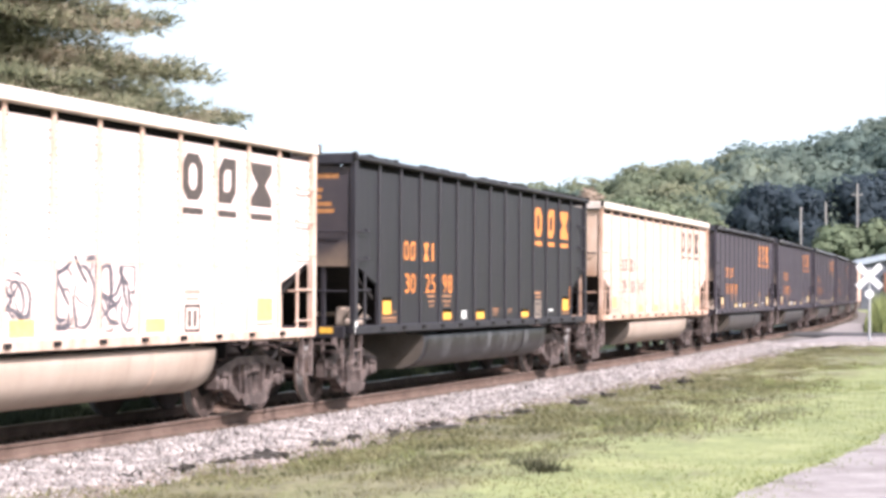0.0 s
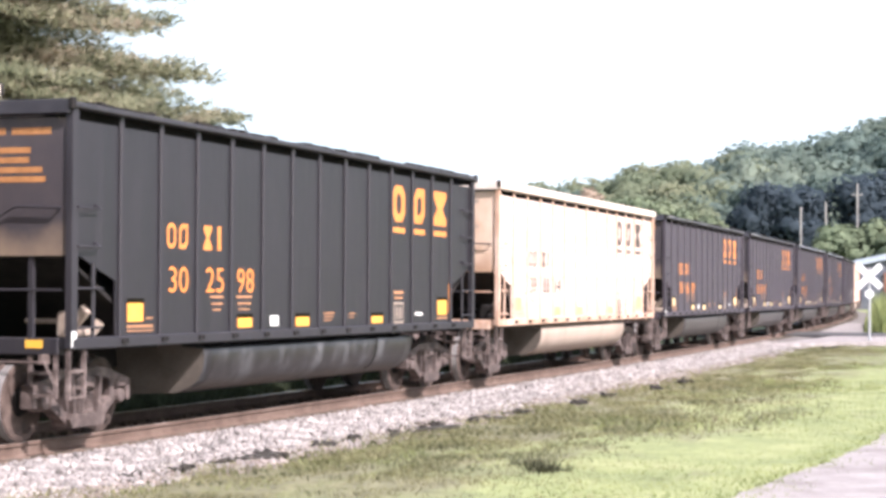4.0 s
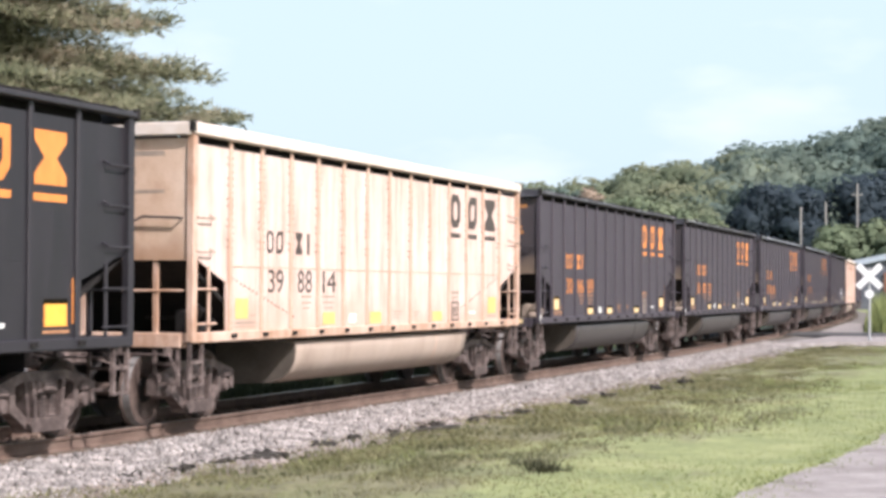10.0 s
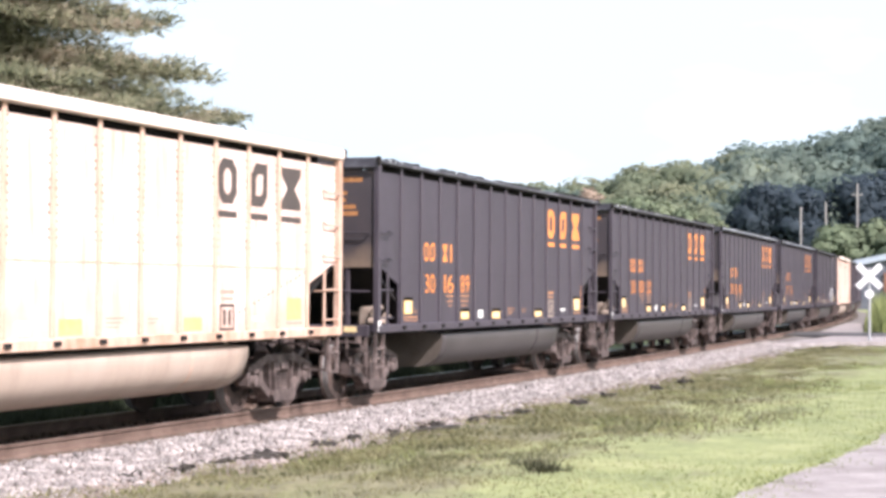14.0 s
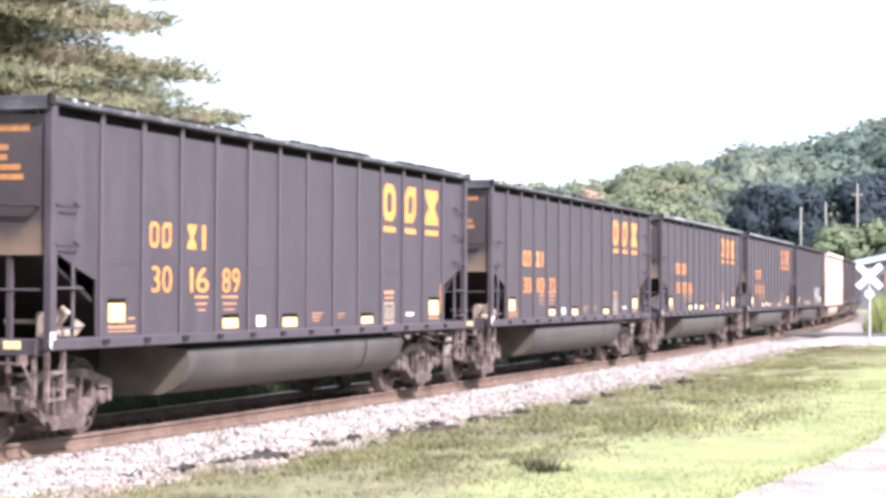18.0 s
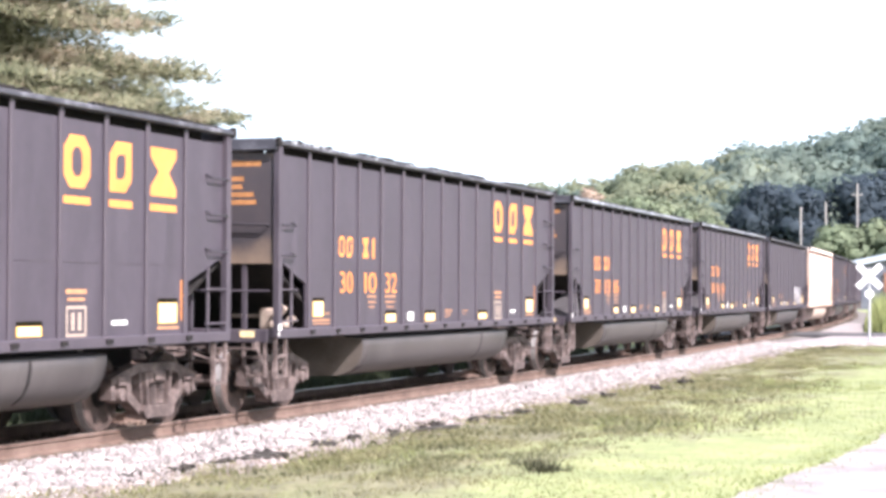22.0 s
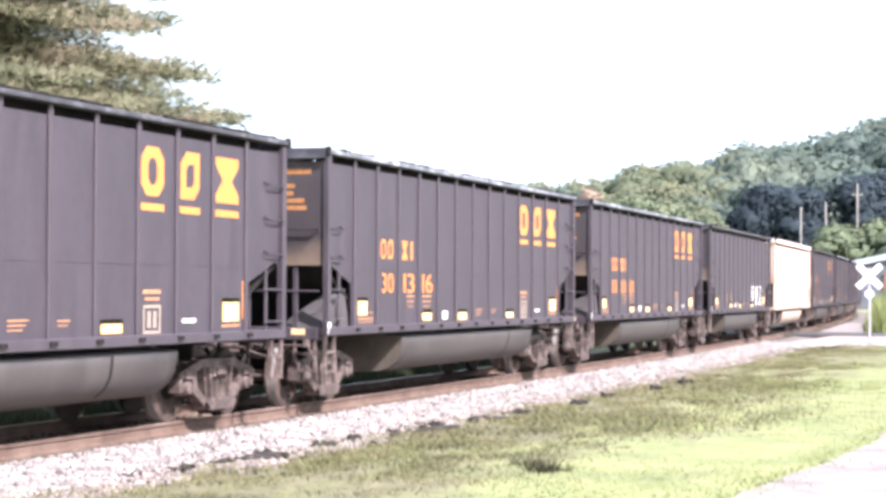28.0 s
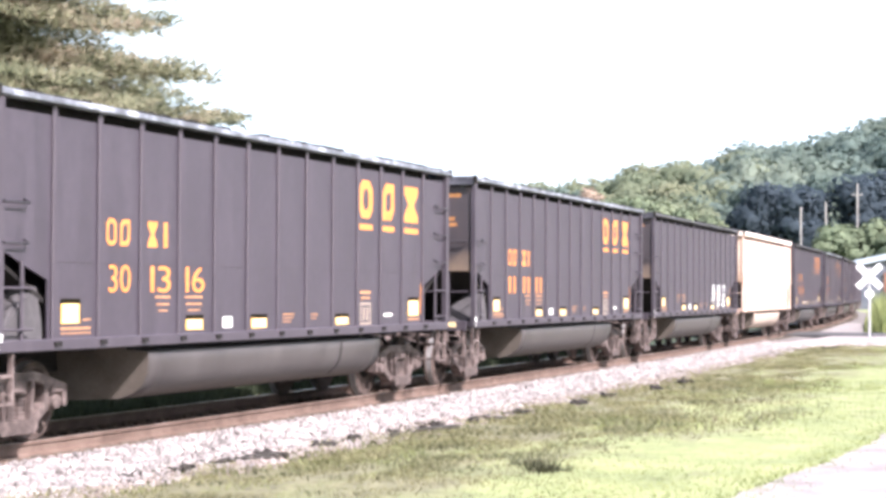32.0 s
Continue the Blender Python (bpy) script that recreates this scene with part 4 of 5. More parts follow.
        part("sill_reflector", made(end_patches, -HALF - 0.014, [(0.98, 1.2, 1.075, 1.165)]), M["cream"], car)
        part("post_reflector", made(patches, SIDE_X + 0.067, [(-HALF - 0.02, -HALF + 0.09, SILL_LOW + 0.03, 1.26)]), M["white"], car)
    for y0, y1, z0, z1, mm in ((-5.92, -5.51, 1.35, 1.62, "yellow"), (-2.84, -2.36, 1.23, 1.41, "yellow"), (-1.77, -1.48, 1.24, 1.38, "white"), (-0.87, -0.36, 1.22, 1.40, "yellow"), (2.18, 2.69, 1.22, 1.38, "yellow"), (4.24, 4.61, 1.32, 1.37, "white"), (5.40, 5.90, 1.32, 1.62, "yellow")):
        if mm == "white" or light:
            part("reflector", made(patches, x + 0.004, [(y0, y1, z0, z1)]), M["amber" if mm == "yellow" else mm], car)
            continue
        ob = part("reflector", made(patches, x + 0.004, [(y0 + 0.03, y1 - 0.03, z0 + 0.01, z1 - 0.055)]), M["cream"], car)
        part("border", made(patches, x + 0.002, [(y0, y1, z0, z1 - 0.035)]), M["yellow"], ob, "yellow border")
        part("dark_band", made(patches, x + 0.003, [(y0 - 0.01, y1 + 0.01, z1 - 0.05, z1 + 0.005)]), M["olive"], ob, "dark olive upper band")
    bm = bmesh.new()
    patches(bm, x, [(3.21, 3.66, 1.51, 1.545), (3.21, 3.66, 1.20, 1.235), (3.21, 3.25, 1.235, 1.51), (3.62, 3.66, 1.235, 1.51)])
    patches(bm, x, [(3.32, 3.40, 1.27, 1.47), (3.47, 3.55, 1.27, 1.47)])
    tagged(part("data_panel", bm, M["ink"] if light else M["ink_dull"], car), kind="stuff")
    return car


DARK_LABEL = "dark grey ribbed coal car with orange markings"
dark_car = make_car("coal_car", M["dark"], M["dark_rib"], M["grey_chord"], M["dark_tub"], M["orange"], M["orange_dull"], DARK_LABEL)
tan_car = make_car("coal_car", M["tan"], M["tan_rib"], M["tan_chord"], M["tan_tub"], M["ink"], M["ink_dull"], "sun-bleached tan ribbed coal car with dark grey markings")

TRAIN = []
for i in range(16):
    proto = tan_car if i in (0, 2, 8) else dark_car
    first = not any(c is proto for c in TRAIN)
    car = proto if first else copy_thing(proto, Matrix.Identity(4))
    TRAIN.append(car)
NUMBERS = {1: ("30", "25", "98"), 2: ("39", "88", "14"), 3: ("30", "16", "89"), 4: ("30", "10", "32"), 5: ("30", "13", "16")}


@functools.lru_cache(None)
def lettering(text, height, mat):
    cu = bpy.data.curves.new("text", "FONT")
    cu.body, cu.size, cu.extrude = text, height / 0.70, 0.001
    tmp = new("tmp", cu)
    deps = bpy.context.evaluated_depsgraph_get()
    me = bpy.data.meshes.new_from_object(tmp.evaluated_get(deps))
    bpy.data.objects.remove(tmp)
    me.materials.clear()
    me.materials.append(mat)
    xs = [v.co.x for v in me.vertices]
    w = max(xs) - min(xs)
    for v in me.vertices:
        v.co.x -= min(xs)
    return me, w


for car in (TRAIN[5], TRAIN[6]):
    bm = bmesh.new()
    for q in ((0.72, -7.22, 1.17), (1.47, -7.22, 1.17), (1.47, -6.26, 1.17), (0.72, -6.26, 1.17), (1.10, -6.95, 1.36), (1.42, -6.86, 1.42), (1.44, -6.60, 1.60), (1.30, -6.45, 1.78), (1.42, -6.30, 1.74), (1.05, -6.36, 1.66), (0.85, -6.30, 1.40)):
        bm.verts.new(q)
    bmesh.ops.convex_hull(bm, input=bm.verts[:])
    bmesh.ops.subdivide_edges(bm, edges=bm.edges[:], cuts=2, use_grid_fill=True)
    for v in bm.verts:
        v.co += Vector((0.02, 0.02, 0.03)) * noise.noise(v.co * 6.0)
    part("spilled_dust", bm, M["dust_heap"], car, "grey heap of coal dust on the end platform")
for car in (TRAIN[5], TRAIN[6], TRAIN[9]):
    for ob in list(car.children):
        if ob.name.startswith("brake_valve"):
            bpy.data.objects.remove(ob)
for ob in list(TRAIN[7].children):
    if ob.name.split(".")[0] in ("emblem_block", "emblem_bar", "owner_mark", "brake_valve"):
        bpy.data.objects.remove(ob)
for i, car in enumerate(TRAIN):
    if i == 7:
        continue
    mat = M["ink"] if i in (0, 2, 8) else M["orange"]
    for k, y in enumerate((-4.89, -3.85, -2.90)):
        if i in NUMBERS:
            two = [lettering(c, 0.32, mat) for c in NUMBERS[i][k]]
            wide = two[0][1] + 0.05 + two[1][1]
            for (me, w), at in zip(two, (0.0, two[0][1] + 0.05)):
                ob = part("number", me, None, car)
                ob.matrix_basis = Matrix(((0, 0, 1, SIDE_X + 0.004), (0.53 / wide, 0, 0, y + 0.05 + at * 0.53 / wide), (0, 1, 0, 1.70), (0, 0, 0, 1)))
        else:
            for dy in (0.0, 0.33):
                part("number_bar", made(patches, SIDE_X + 0.003, [(y + dy + 0.05, y + dy + 0.17, 1.70, 2.02)]), mat, car)


def graffiti(car, spots, mat, seed):
    r = random.Random(seed)
    bm = bmesh.new()
    for y0, y1, z0, z1, count in spots:
        for _ in range(count):
            y, z = r.uniform(y0, y1), r.uniform(z0, z1)
            a = r.uniform(0, 6.28)
            turn = r.uniform(-0.5, 0.5)
            last = None
            for k in range(14):
                w = 0.018 + 0.012 * math.sin(k * 0.5)
                n = (-math.sin(a) * w, math.cos(a) * w)
                now = [bm.verts.new((SIDE_X + 0.0035, y + n[0], z + n[1])), bm.verts.new((SIDE_X + 0.0035, y - n[0], z - n[1]))]
                if last:
                    bm.faces.new((last[0], last[1], now[1], now[0]))
                last = now
                a += turn + r.uniform(-0.35, 0.35)
                y = min(y1, max(y0, y + math.cos(a) * 0.07))
                z = min(z1, max(z0, z + math.sin(a) * 0.09))
    part("graffiti", bm, mat, car, "sprayed scrawl")


graffiti(TRAIN[0], [(-1.0, -0.45, 1.35, 1.9, 7), (0.1, 0.95, 1.3, 2.1, 13), (1.1, 1.9, 1.25, 2.0, 12)], M["scrawl"], 3)
graffiti(TRAIN[7], [(2.45, 3.0, 1.3, 1.95, 12), (3.45, 4.0, 1.3, 1.95, 12), (4.45, 5.0, 1.3, 1.95, 12)], M["scrawl_white"], 5)
TRAIN[0]["label"] = "sun-bleached tan ribbed coal car with grey graffiti low down"
TRAIN[7]["label"] = "dark grey ribbed coal car with white graffiti low down"
PALE = mesh_of("top_chord", boxed(SIDE_X - 0.06, CHORD_X, -HALF - 0.03, HALF + 0.03, CHORD_LOW + 0.055, CHORD_TOP - 0.02, 0.015), M["pale_chord"])
for i in (5, 6, 10):
    for ob in TRAIN[i].children:
        if ob.name.startswith("top_chord") and ob.data.vertices[0].co.x > 0:
            ob.data = PALE
    TRAIN[i]["label"] = "dark grey ribbed coal car with a worn bare top edge"
# Glints along two rims, drawn as small pale boxes.
for i in (3, 4):
    bm = bmesh.new()
    rr = random.Random(i)
    for k in range(8 if i == 3 else 30):
        y, w = -HALF + 0.35 + rr.random() ** 1.6 * 6.0, rr.uniform(0.02, 0.09)
        z = CHORD_TOP - rr.uniform(0.03, 0.065)
        box(bm, CHORD_X - 0.05, CHORD_X + 0.002 + 0.002 * rr.random(), y, y + w, z, z + rr.uniform(0.015, 0.04))
    tagged(part("bare_patch", bm, M["galvanised"], TRAIN[i], "pale specks drawn as glints on the rim"), kind="stuff")


def repaint(car, old_to_new):
    """Gives one car other paint than the rest of its kind."""
    for ob in car.children_recursive:
        if ob.type == "MESH" and ob.data.materials and ob.data.materials[0] in old_to_new:
            ob.material_slots[0].link = "OBJECT"
            ob.material_slots[0].material = old_to_new[ob.data.materials[0]]


repaint(TRAIN[1], {M["dark"]: M["black_paint"], M["dark_rib"]: M["black_rib"], M["grey_chord"]: M["dark_chord"], M["dark_tub"]: M["worn_tub"], M["cream"]: M["yellow"], M["yellow"]: M["orange"]})
repaint(TRAIN[2], {M["tan"]: M["tan_rusty"], M["tan_rib"]: M["tan_rib_rusty"]})
TRAIN[1]["label"] = "near-black ribbed coal car with bright orange markings"
TRAIN[2]["label"] = "rust-streaked tan ribbed coal car with dark grey markings"

# ------------------------------------------------------------ stones, grass, weeds

def solid_stone():
    bm = bmesh.new()
    bmesh.ops.create_icosphere(bm, subdivisions=1, radius=1.0)
    r = random.Random(2)
    v = [np.array(q.co) * r.uniform(0.75, 1.1) for q in bm.verts]
    f = [[q.index for q in p.verts] for p in bm.faces]
    bm.free()
    return np.array(v), np.array(f)


def along(s, off):
    """Array form of line()."""
    u = np.maximum(s - BEND_FROM, 0)
    a = BEND * u
    return TRACK_X - (1 - np.cos(a)) / BEND + off * np.cos(a), np.minimum(s, BEND_FROM) + np.sin(a) / BEND + off * np.sin(a)


rng = np.random.default_rng(11)


def make_stones():
    v, f = solid_stone()
    n = 30000
    s = 13 + 62 * rng.random(n) ** 1.5
    off = rng.uniform(1.12, 3.15, n)
    keep = (off < 2.6) | (rng.random(n) < 0.35)
    s, off = s[keep], off[keep]
    n = len(s)
    x, y = along(s, off)
    z = np.interp(off, [0.8, 1.5, 2.4, 3.3], [-0.18, -0.18, -0.26, -0.32])
    size = rng.uniform(0.020, 0.045, n)
    sizes = np.stack([size * rng.uniform(0.7, 1.3, n), size * rng.uniform(0.7, 1.3, n), size * rng.uniform(0.6, 1.0, n)], 1)
    me = copies("ballast_stones", v, f, (turns(n, sizes), np.stack([x, y, z + size * 0.35], 1)), M["stone"])
    tagged(new("ballast_stones", me), "loose pale grey crushed stone beside the rails", "ballast", kind="stuff")
    n = 5000
    s = 13 + 55 * rng.random(n) ** 1.5
    off = rng.uniform(0.84, 1.22, n)
    x, y = along(s, off)
    size = rng.uniform(0.018, 0.036, n)
    sizes = np.stack([size * rng.uniform(0.7, 1.3, n), size * rng.uniform(0.7, 1.3, n), size * 0.6], 1)
    me = copies("stained_stones", v, f, (turns(n, sizes), np.stack([x, y, -0.185 + size * 0.2], 1)), M["rust_stone"])
    tagged(new("stained_stones", me), "rust-stained stones along the foot of the rail", "ballast", kind="stuff")
    n = 5200
    s = 13 + 50 * rng.random(n) ** 1.4
    off = rng.normal(2.95, 0.26, n)
    x, y = along(s, off)
    size = rng.uniform(0.014, 0.042, n)
    sizes = np.stack([size * rng.uniform(0.7, 1.3, n), size * rng.uniform(0.7, 1.4, n), size * 0.7], 1)
    me = copies("toe_stones", v, f, (turns(n, sizes), np.stack([x, y, np.interp(off, [2.4, 3.3], [-0.26, -0.31]) + size * 0.3], 1)), M["toe_stone"])
    tagged(new("toe_stones", me), "brownish scattered stones at the foot of the stone bed", "ballast", kind="stuff")
    n = 9000
    s = 12 + 60 * rng.random(n) ** 1.4
    off = rng.uniform(-2.6, 0.66, n)
    x, y = along(s, off)
    size = rng.uniform(0.022, 0.045, n)
    sizes = np.stack([size, size * rng.uniform(0.7, 1.3, n), size * 0.8], 1)
    me = copies("inner_stones", v, f, (turns(n, sizes), np.stack([x, y, np.interp(off, [-3.3, -2.4, -1.5, 1], [-0.4, -0.25, -0.16, -0.16]) + size * 0.2], 1)), M["rust_stone"])
    tagged(new("inner_stones", me), "crushed stone between and behind the rails", "ballast", kind="stuff")


make_stones()


def blades(name, x, y, z, height, width, lean, mat, label, category):
    n = len(x)
    a = rng.uniform(0, 2 * np.pi, n)
    d = np.stack([np.cos(a), np.sin(a), 0 * a], 1)
    b = rng.uniform(0, 2 * np.pi, n)
    tip = np.stack([np.cos(b) * lean * height, np.sin(b) * lean * height, height], 1)
    p = np.stack([x, y, z], 1)
    w = (width * rng.uniform(0.6, 1.3, n))[:, None]
    tri = np.stack([p - d * w, p + d * w, p + tip], 1)
    return tagged(new(name, soup(name, tri, 3, mat)), label, category, kind="stuff")


def patchy(x, y, k):
    return np.array([noise.noise((a * k, b * k, 5.0)) for a, b in zip(x, y)])


rng = np.random.default_rng(12)


def make_grass():
    n = 170000
    y = 15 + 75 * rng.random(n) ** 1.7
    x = rng.uniform(-9.4, -2.85, n) - np.maximum(0, (y - 45) * 0.03)
    p = patchy(x, y * 0.4, 0.9)
    q = patchy(x, y * 0.4, 2.6)
    edge = (x + 7.2) * 0.24
    keep = (p + 0.6 * q + edge > 0.45 * rng.random(n) - 0.15) & (rng.random(n) < np.interp(x, [-7.5, -5.5], [1.0, 0.45]))
    x, y = x[keep], y[keep]
    h = rng.uniform(0.010, 0.040, len(x)) * np.interp(x, [-9, -6], [2.0, 1.0])
    blades("grass", x, y, np.full(len(x), GROUND_Z - 0.03), h + 0.03, 0.009, 0.7, M["grass"], "short mown yellow-green grass on the verge", "grass")
    n = 9000
    y = 14 + 60 * rng.random(n) ** 1.5
    x = -3.34 + 0.046 * (np.minimum(y, 45) - 18.9) + rng.normal(0, 0.22, n) + 0.12 * np.sin(y * 1.7)
    keep = patchy(x, y * 0.5, 2.2) > 0.7 * rng.random(n) - 0.45
    x, y = x[keep], y[keep]
    blades("edge_grass", x, y, np.full(len(x), GROUND_Z - 0.01), rng.uniform(0.035, 0.075, len(x)), 0.010, 0.9, M["grass"], "straggling grass along the edge of the drive", "grass")
    n = 130000
    y = 15 + 60 * rng.random(n) ** 1.6
    x = -7.9 + rng.normal(0, 1.3, n) - np.maximum(0, (y - 40) * 0.02)
    tuft = patchy(x, y * 0.4, 1.6)
    keep = (tuft > 0.5 * rng.random(n) - 0.5) & (x < -4.4) & (x > -10.4)
    x, y, tuft = x[keep], y[keep], tuft[keep]
    h = rng.uniform(0.02, 0.10, len(x)) * np.interp(x, [-9, -5], [1.2, 0.6]) * np.interp(tuft, [-0.3, 0.5], [0.5, 1.35])
    blades("weeds", x, y, np.full(len(x), GROUND_Z - 0.02), h, 0.012, 0.8, M["weeds"], "dry olive weeds along the stone bed", "weeds")
    spots = np.array([(-9.1, 24.0, 0.45, 3.2, 5200), (-8.3, 27.5, 0.55, 3.0, 4200), (-7.2, 19.6, 0.55, 1.6, 4200), (-7.6, 23.0, 0.6, 1.6, 4200), (-6.3, 23.4, 0.35, 1.3, 2400), (-7.1, 28.4, 0.75, 2.4, 6000), (-6.3, 26.2, 0.4, 1.3, 2000), (-6.3, 33.0, 0.45, 3.0, 4200), (-5.0, 31.2, 0.3, 2.0, 1800), (-8.2, 38.0, 0.6, 5.0, 4200), (-8.8, 18.3, 0.4, 1.2, 2600), (-7.4, 40.0, 0.9, 3.0, 3000)])
    at = np.repeat(spots, (spots[:, 4] * 0.38).astype(int), 0)
    n = len(at)
    x, y = at[:, 0] + rng.normal(0, 1, n) * at[:, 2], at[:, 1] + rng.normal(0, 1, n) * at[:, 3]
    keep = patchy(x, y * 0.5, 1.9) > 0.6 * rng.random(n) - 0.4
    x, y = x[keep], y[keep]
    blades("brown_weeds", x, y, np.full(len(x), GROUND_Z - 0.02), rng.uniform(0.03, 0.13, len(x)), 0.012, 0.9, M["weeds_brown"], "low grey-brown weeds in patches on the verge", "weeds")
    n = 24000
    y = rng.uniform(12, 75, n)
    x = rng.uniform(-28, -16.8, n)
    blades("far_grass", x, y, np.full(n, GROUND_Z - 0.02), rng.uniform(0.06, 0.2, n), 0.02, 0.6, M["grass"], "taller green grass behind the track", "grass")
    # Added dark weeds cover the sunlit grass, as shade beyond the train.
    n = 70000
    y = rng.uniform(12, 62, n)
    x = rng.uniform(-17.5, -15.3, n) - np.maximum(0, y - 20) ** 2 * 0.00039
    blades("trackside_weeds", x, y, np.full(n, GROUND_Z - 0.03), rng.uniform(0.3, 0.8, n) * np.interp(x + np.maximum(0, y - 20) ** 2 * 0.00039, [-16.6, -15.4], [1.0, 0.3]), 0.03, 0.4, M["clump"], "dark green weeds added as shade along the far side of the track", "weeds")
    n = 20000
    y = rng.uniform(93, 125, n)
    x = -0.1125 * y + rng.random(n) ** 1.5 * 9
    blades("roadside_weeds", x, y, np.full(n, GROUND_Z), rng.uniform(0.4, 2.3, n) * np.interp(x + 0.1125 * y, [0, 0.9], [0.2, 1.0]), 0.03, 0.3, M["grass"], "tall yellow-green weeds beside the crossing", "weeds")


make_grass()


SCRAPS = ((-9.45, 21.0, -14, 0.22, 0.75), (-9.75, 20.0, -8, 0.12, 0.40), (-9.05, 26.4, -12, 0.24, 0.80), (-9.2, 24.9, 10, 0.10, 0.35), (-8.95, 29.0, -6, 0.18, 0.60))


def make_debris():
    r = random.Random(11)
    spots = [(-9.64, 21.25, 0.50), (-9.35, 25.74, 0.42), (-9.16, 28.36, 0.20), (-8.69, 39.4, 0.30), (-8.9, 33.6, 0.24), (-9.4, 22.9, 0.22), (-9.6, 19.3, 0.28), (-9.2, 70.6, 0.8), (-9.5, 24.1, 0.16), (-9.3, 27.0, 0.14), (-9.1, 30.7, 0.22), (-8.95, 36.2, 0.26), (-8.8, 42.5, 0.4), (-9.7, 18.4, 0.2), (-9.55, 20.2, 0.14)]
    for x, y, w in spots:
        bm = bmesh.new()
        for _ in range(12):
            px, py, s = r.gauss(0, w * 0.22), r.gauss(0, w * 0.55), r.uniform(0.035, 0.095)
            bmesh.ops.create_icosphere(bm, subdivisions=1, radius=1, matrix=Matrix.Translation((px, py, s * 0.3)) @ Euler((r.uniform(0, 3), r.uniform(0, 3), r.uniform(0, 3))).to_matrix().to_4x4() @ Matrix.Diagonal((s * 0.8, s * 1.3, s * 0.5, 1)))
        ob = tagged(new("debris_heap", mesh_of("debris_heap", bm, M["debris"])), "small dark heap of dirt and dead roots by the stone bed", "debris", kind="stuff")
        ob.location = (x, y, GROUND_Z + 0.005)
        bm = bmesh.new()
        for _ in range(5):
            p = Vector((r.gauss(0, w * 0.3), r.gauss(0, w * 0.8), r.uniform(0.0, 0.06)))
            q = p + Vector((r.uniform(-0.15, 0.15), r.uniform(-0.35, 0.35), r.uniform(-0.02, 0.08)))
            rod(bm, p, q, 0.016, 5, 0.006)
        part("dead_root", bm, M["debris"], ob)
    # broken pieces of old ties at the foot of the stones
    for x, y, turn, w, ln in SCRAPS:
        bm = bmesh.new()
        for k in range(3):
            a = -ln / 2 + ln * k / 3
            box(bm, -w / 2 + r.uniform(-0.03, 0.03), w / 2 + r.uniform(-0.03, 0.03), a, a + ln * r.uniform(0.30, 0.40), -0.03 + 0.002 * k, r.uniform(0.03, 0.06), 0.012)
        ob = tagged(new("tie_scrap", mesh_of("tie_scrap", bm, M["debris"])), "dark rotten piece of an old tie by the stones", "debris", "rotten tie pieces")
        ob.matrix_world = pose(x, y, GROUND_Z + 0.02, r.uniform(-3, 3), r.uniform(-4, 4), turn)
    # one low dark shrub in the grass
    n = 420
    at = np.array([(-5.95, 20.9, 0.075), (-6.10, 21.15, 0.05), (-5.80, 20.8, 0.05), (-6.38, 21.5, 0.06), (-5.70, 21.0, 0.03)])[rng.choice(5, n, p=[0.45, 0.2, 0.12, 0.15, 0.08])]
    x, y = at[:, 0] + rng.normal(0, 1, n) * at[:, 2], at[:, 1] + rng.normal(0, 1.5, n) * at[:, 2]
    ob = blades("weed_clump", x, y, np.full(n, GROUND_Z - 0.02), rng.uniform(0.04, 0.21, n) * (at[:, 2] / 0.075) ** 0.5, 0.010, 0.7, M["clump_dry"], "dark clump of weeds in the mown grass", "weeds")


make_debris()

# ------------------------------------------------------------ trees


def quads(centers, size, ways):
    """Leaf clumps: one bent quad at each centre, facing outwards from its lump."""
    n = len(centers)
    w = ways / np.linalg.norm(ways, axis=1)[:, None] + rng.normal(0, 0.30, (n, 3))
    w /= np.linalg.norm(w, axis=1)[:, None]
    u = np.cross(w, rng.normal(size=(n, 3)))
    u /= np.linalg.norm(u, axis=1)[:, None]
    r = np.stack([u * size[:, None], np.cross(w, u) * (size * rng.uniform(0.6, 1.0, n))[:, None], w * size[:, None]], 2)
    base = np.array([(-0.5, -0.5, 0), (0.5, -0.4, 0.1), (0.45, 0.5, 0), (-0.4, 0.45, -0.1)])
    v = np.einsum("nij,kj->nki", r, base)
    return v + centers[:, None, :]


def crown_points(n, radius, height, base, lumps=9, away=0.55, small=0.38, large=0.6, shell=0.13):
    """Points in the shells of several overlapping lumps."""
    out, ways, lumps_made = [], [], []
    for _ in range(lumps):
        h = rng.random()
        k = math.sin(math.pi * min(0.98, 0.18 + 0.75 * h))
        a = rng.uniform(0, 6.28)
        c = np.array([math.cos(a) * radius * away * k, math.sin(a) * radius * away * k, base + height * h * 0.85])
        m = n // lumps
        d = rng.normal(size=(m, 3))
        d /= np.linalg.norm(d, axis=1)[:, None]
        rad = radius * rng.uniform(small, large)
        out.append(c + d * (rad * rng.uniform(0.99 - shell, 0.99 + shell, m))[:, None] * np.array([1, 1, 0.75]))
        lumps_made.append((c, rad))
        ways.append(d * 0.8 + (c - np.array([0, 0, base + height * 0.35])) / max(radius, height) * 0.9 + rng.normal(0, 0.10, d.shape))
    return np.concatenate(out), np.concatenate(ways), lumps_made


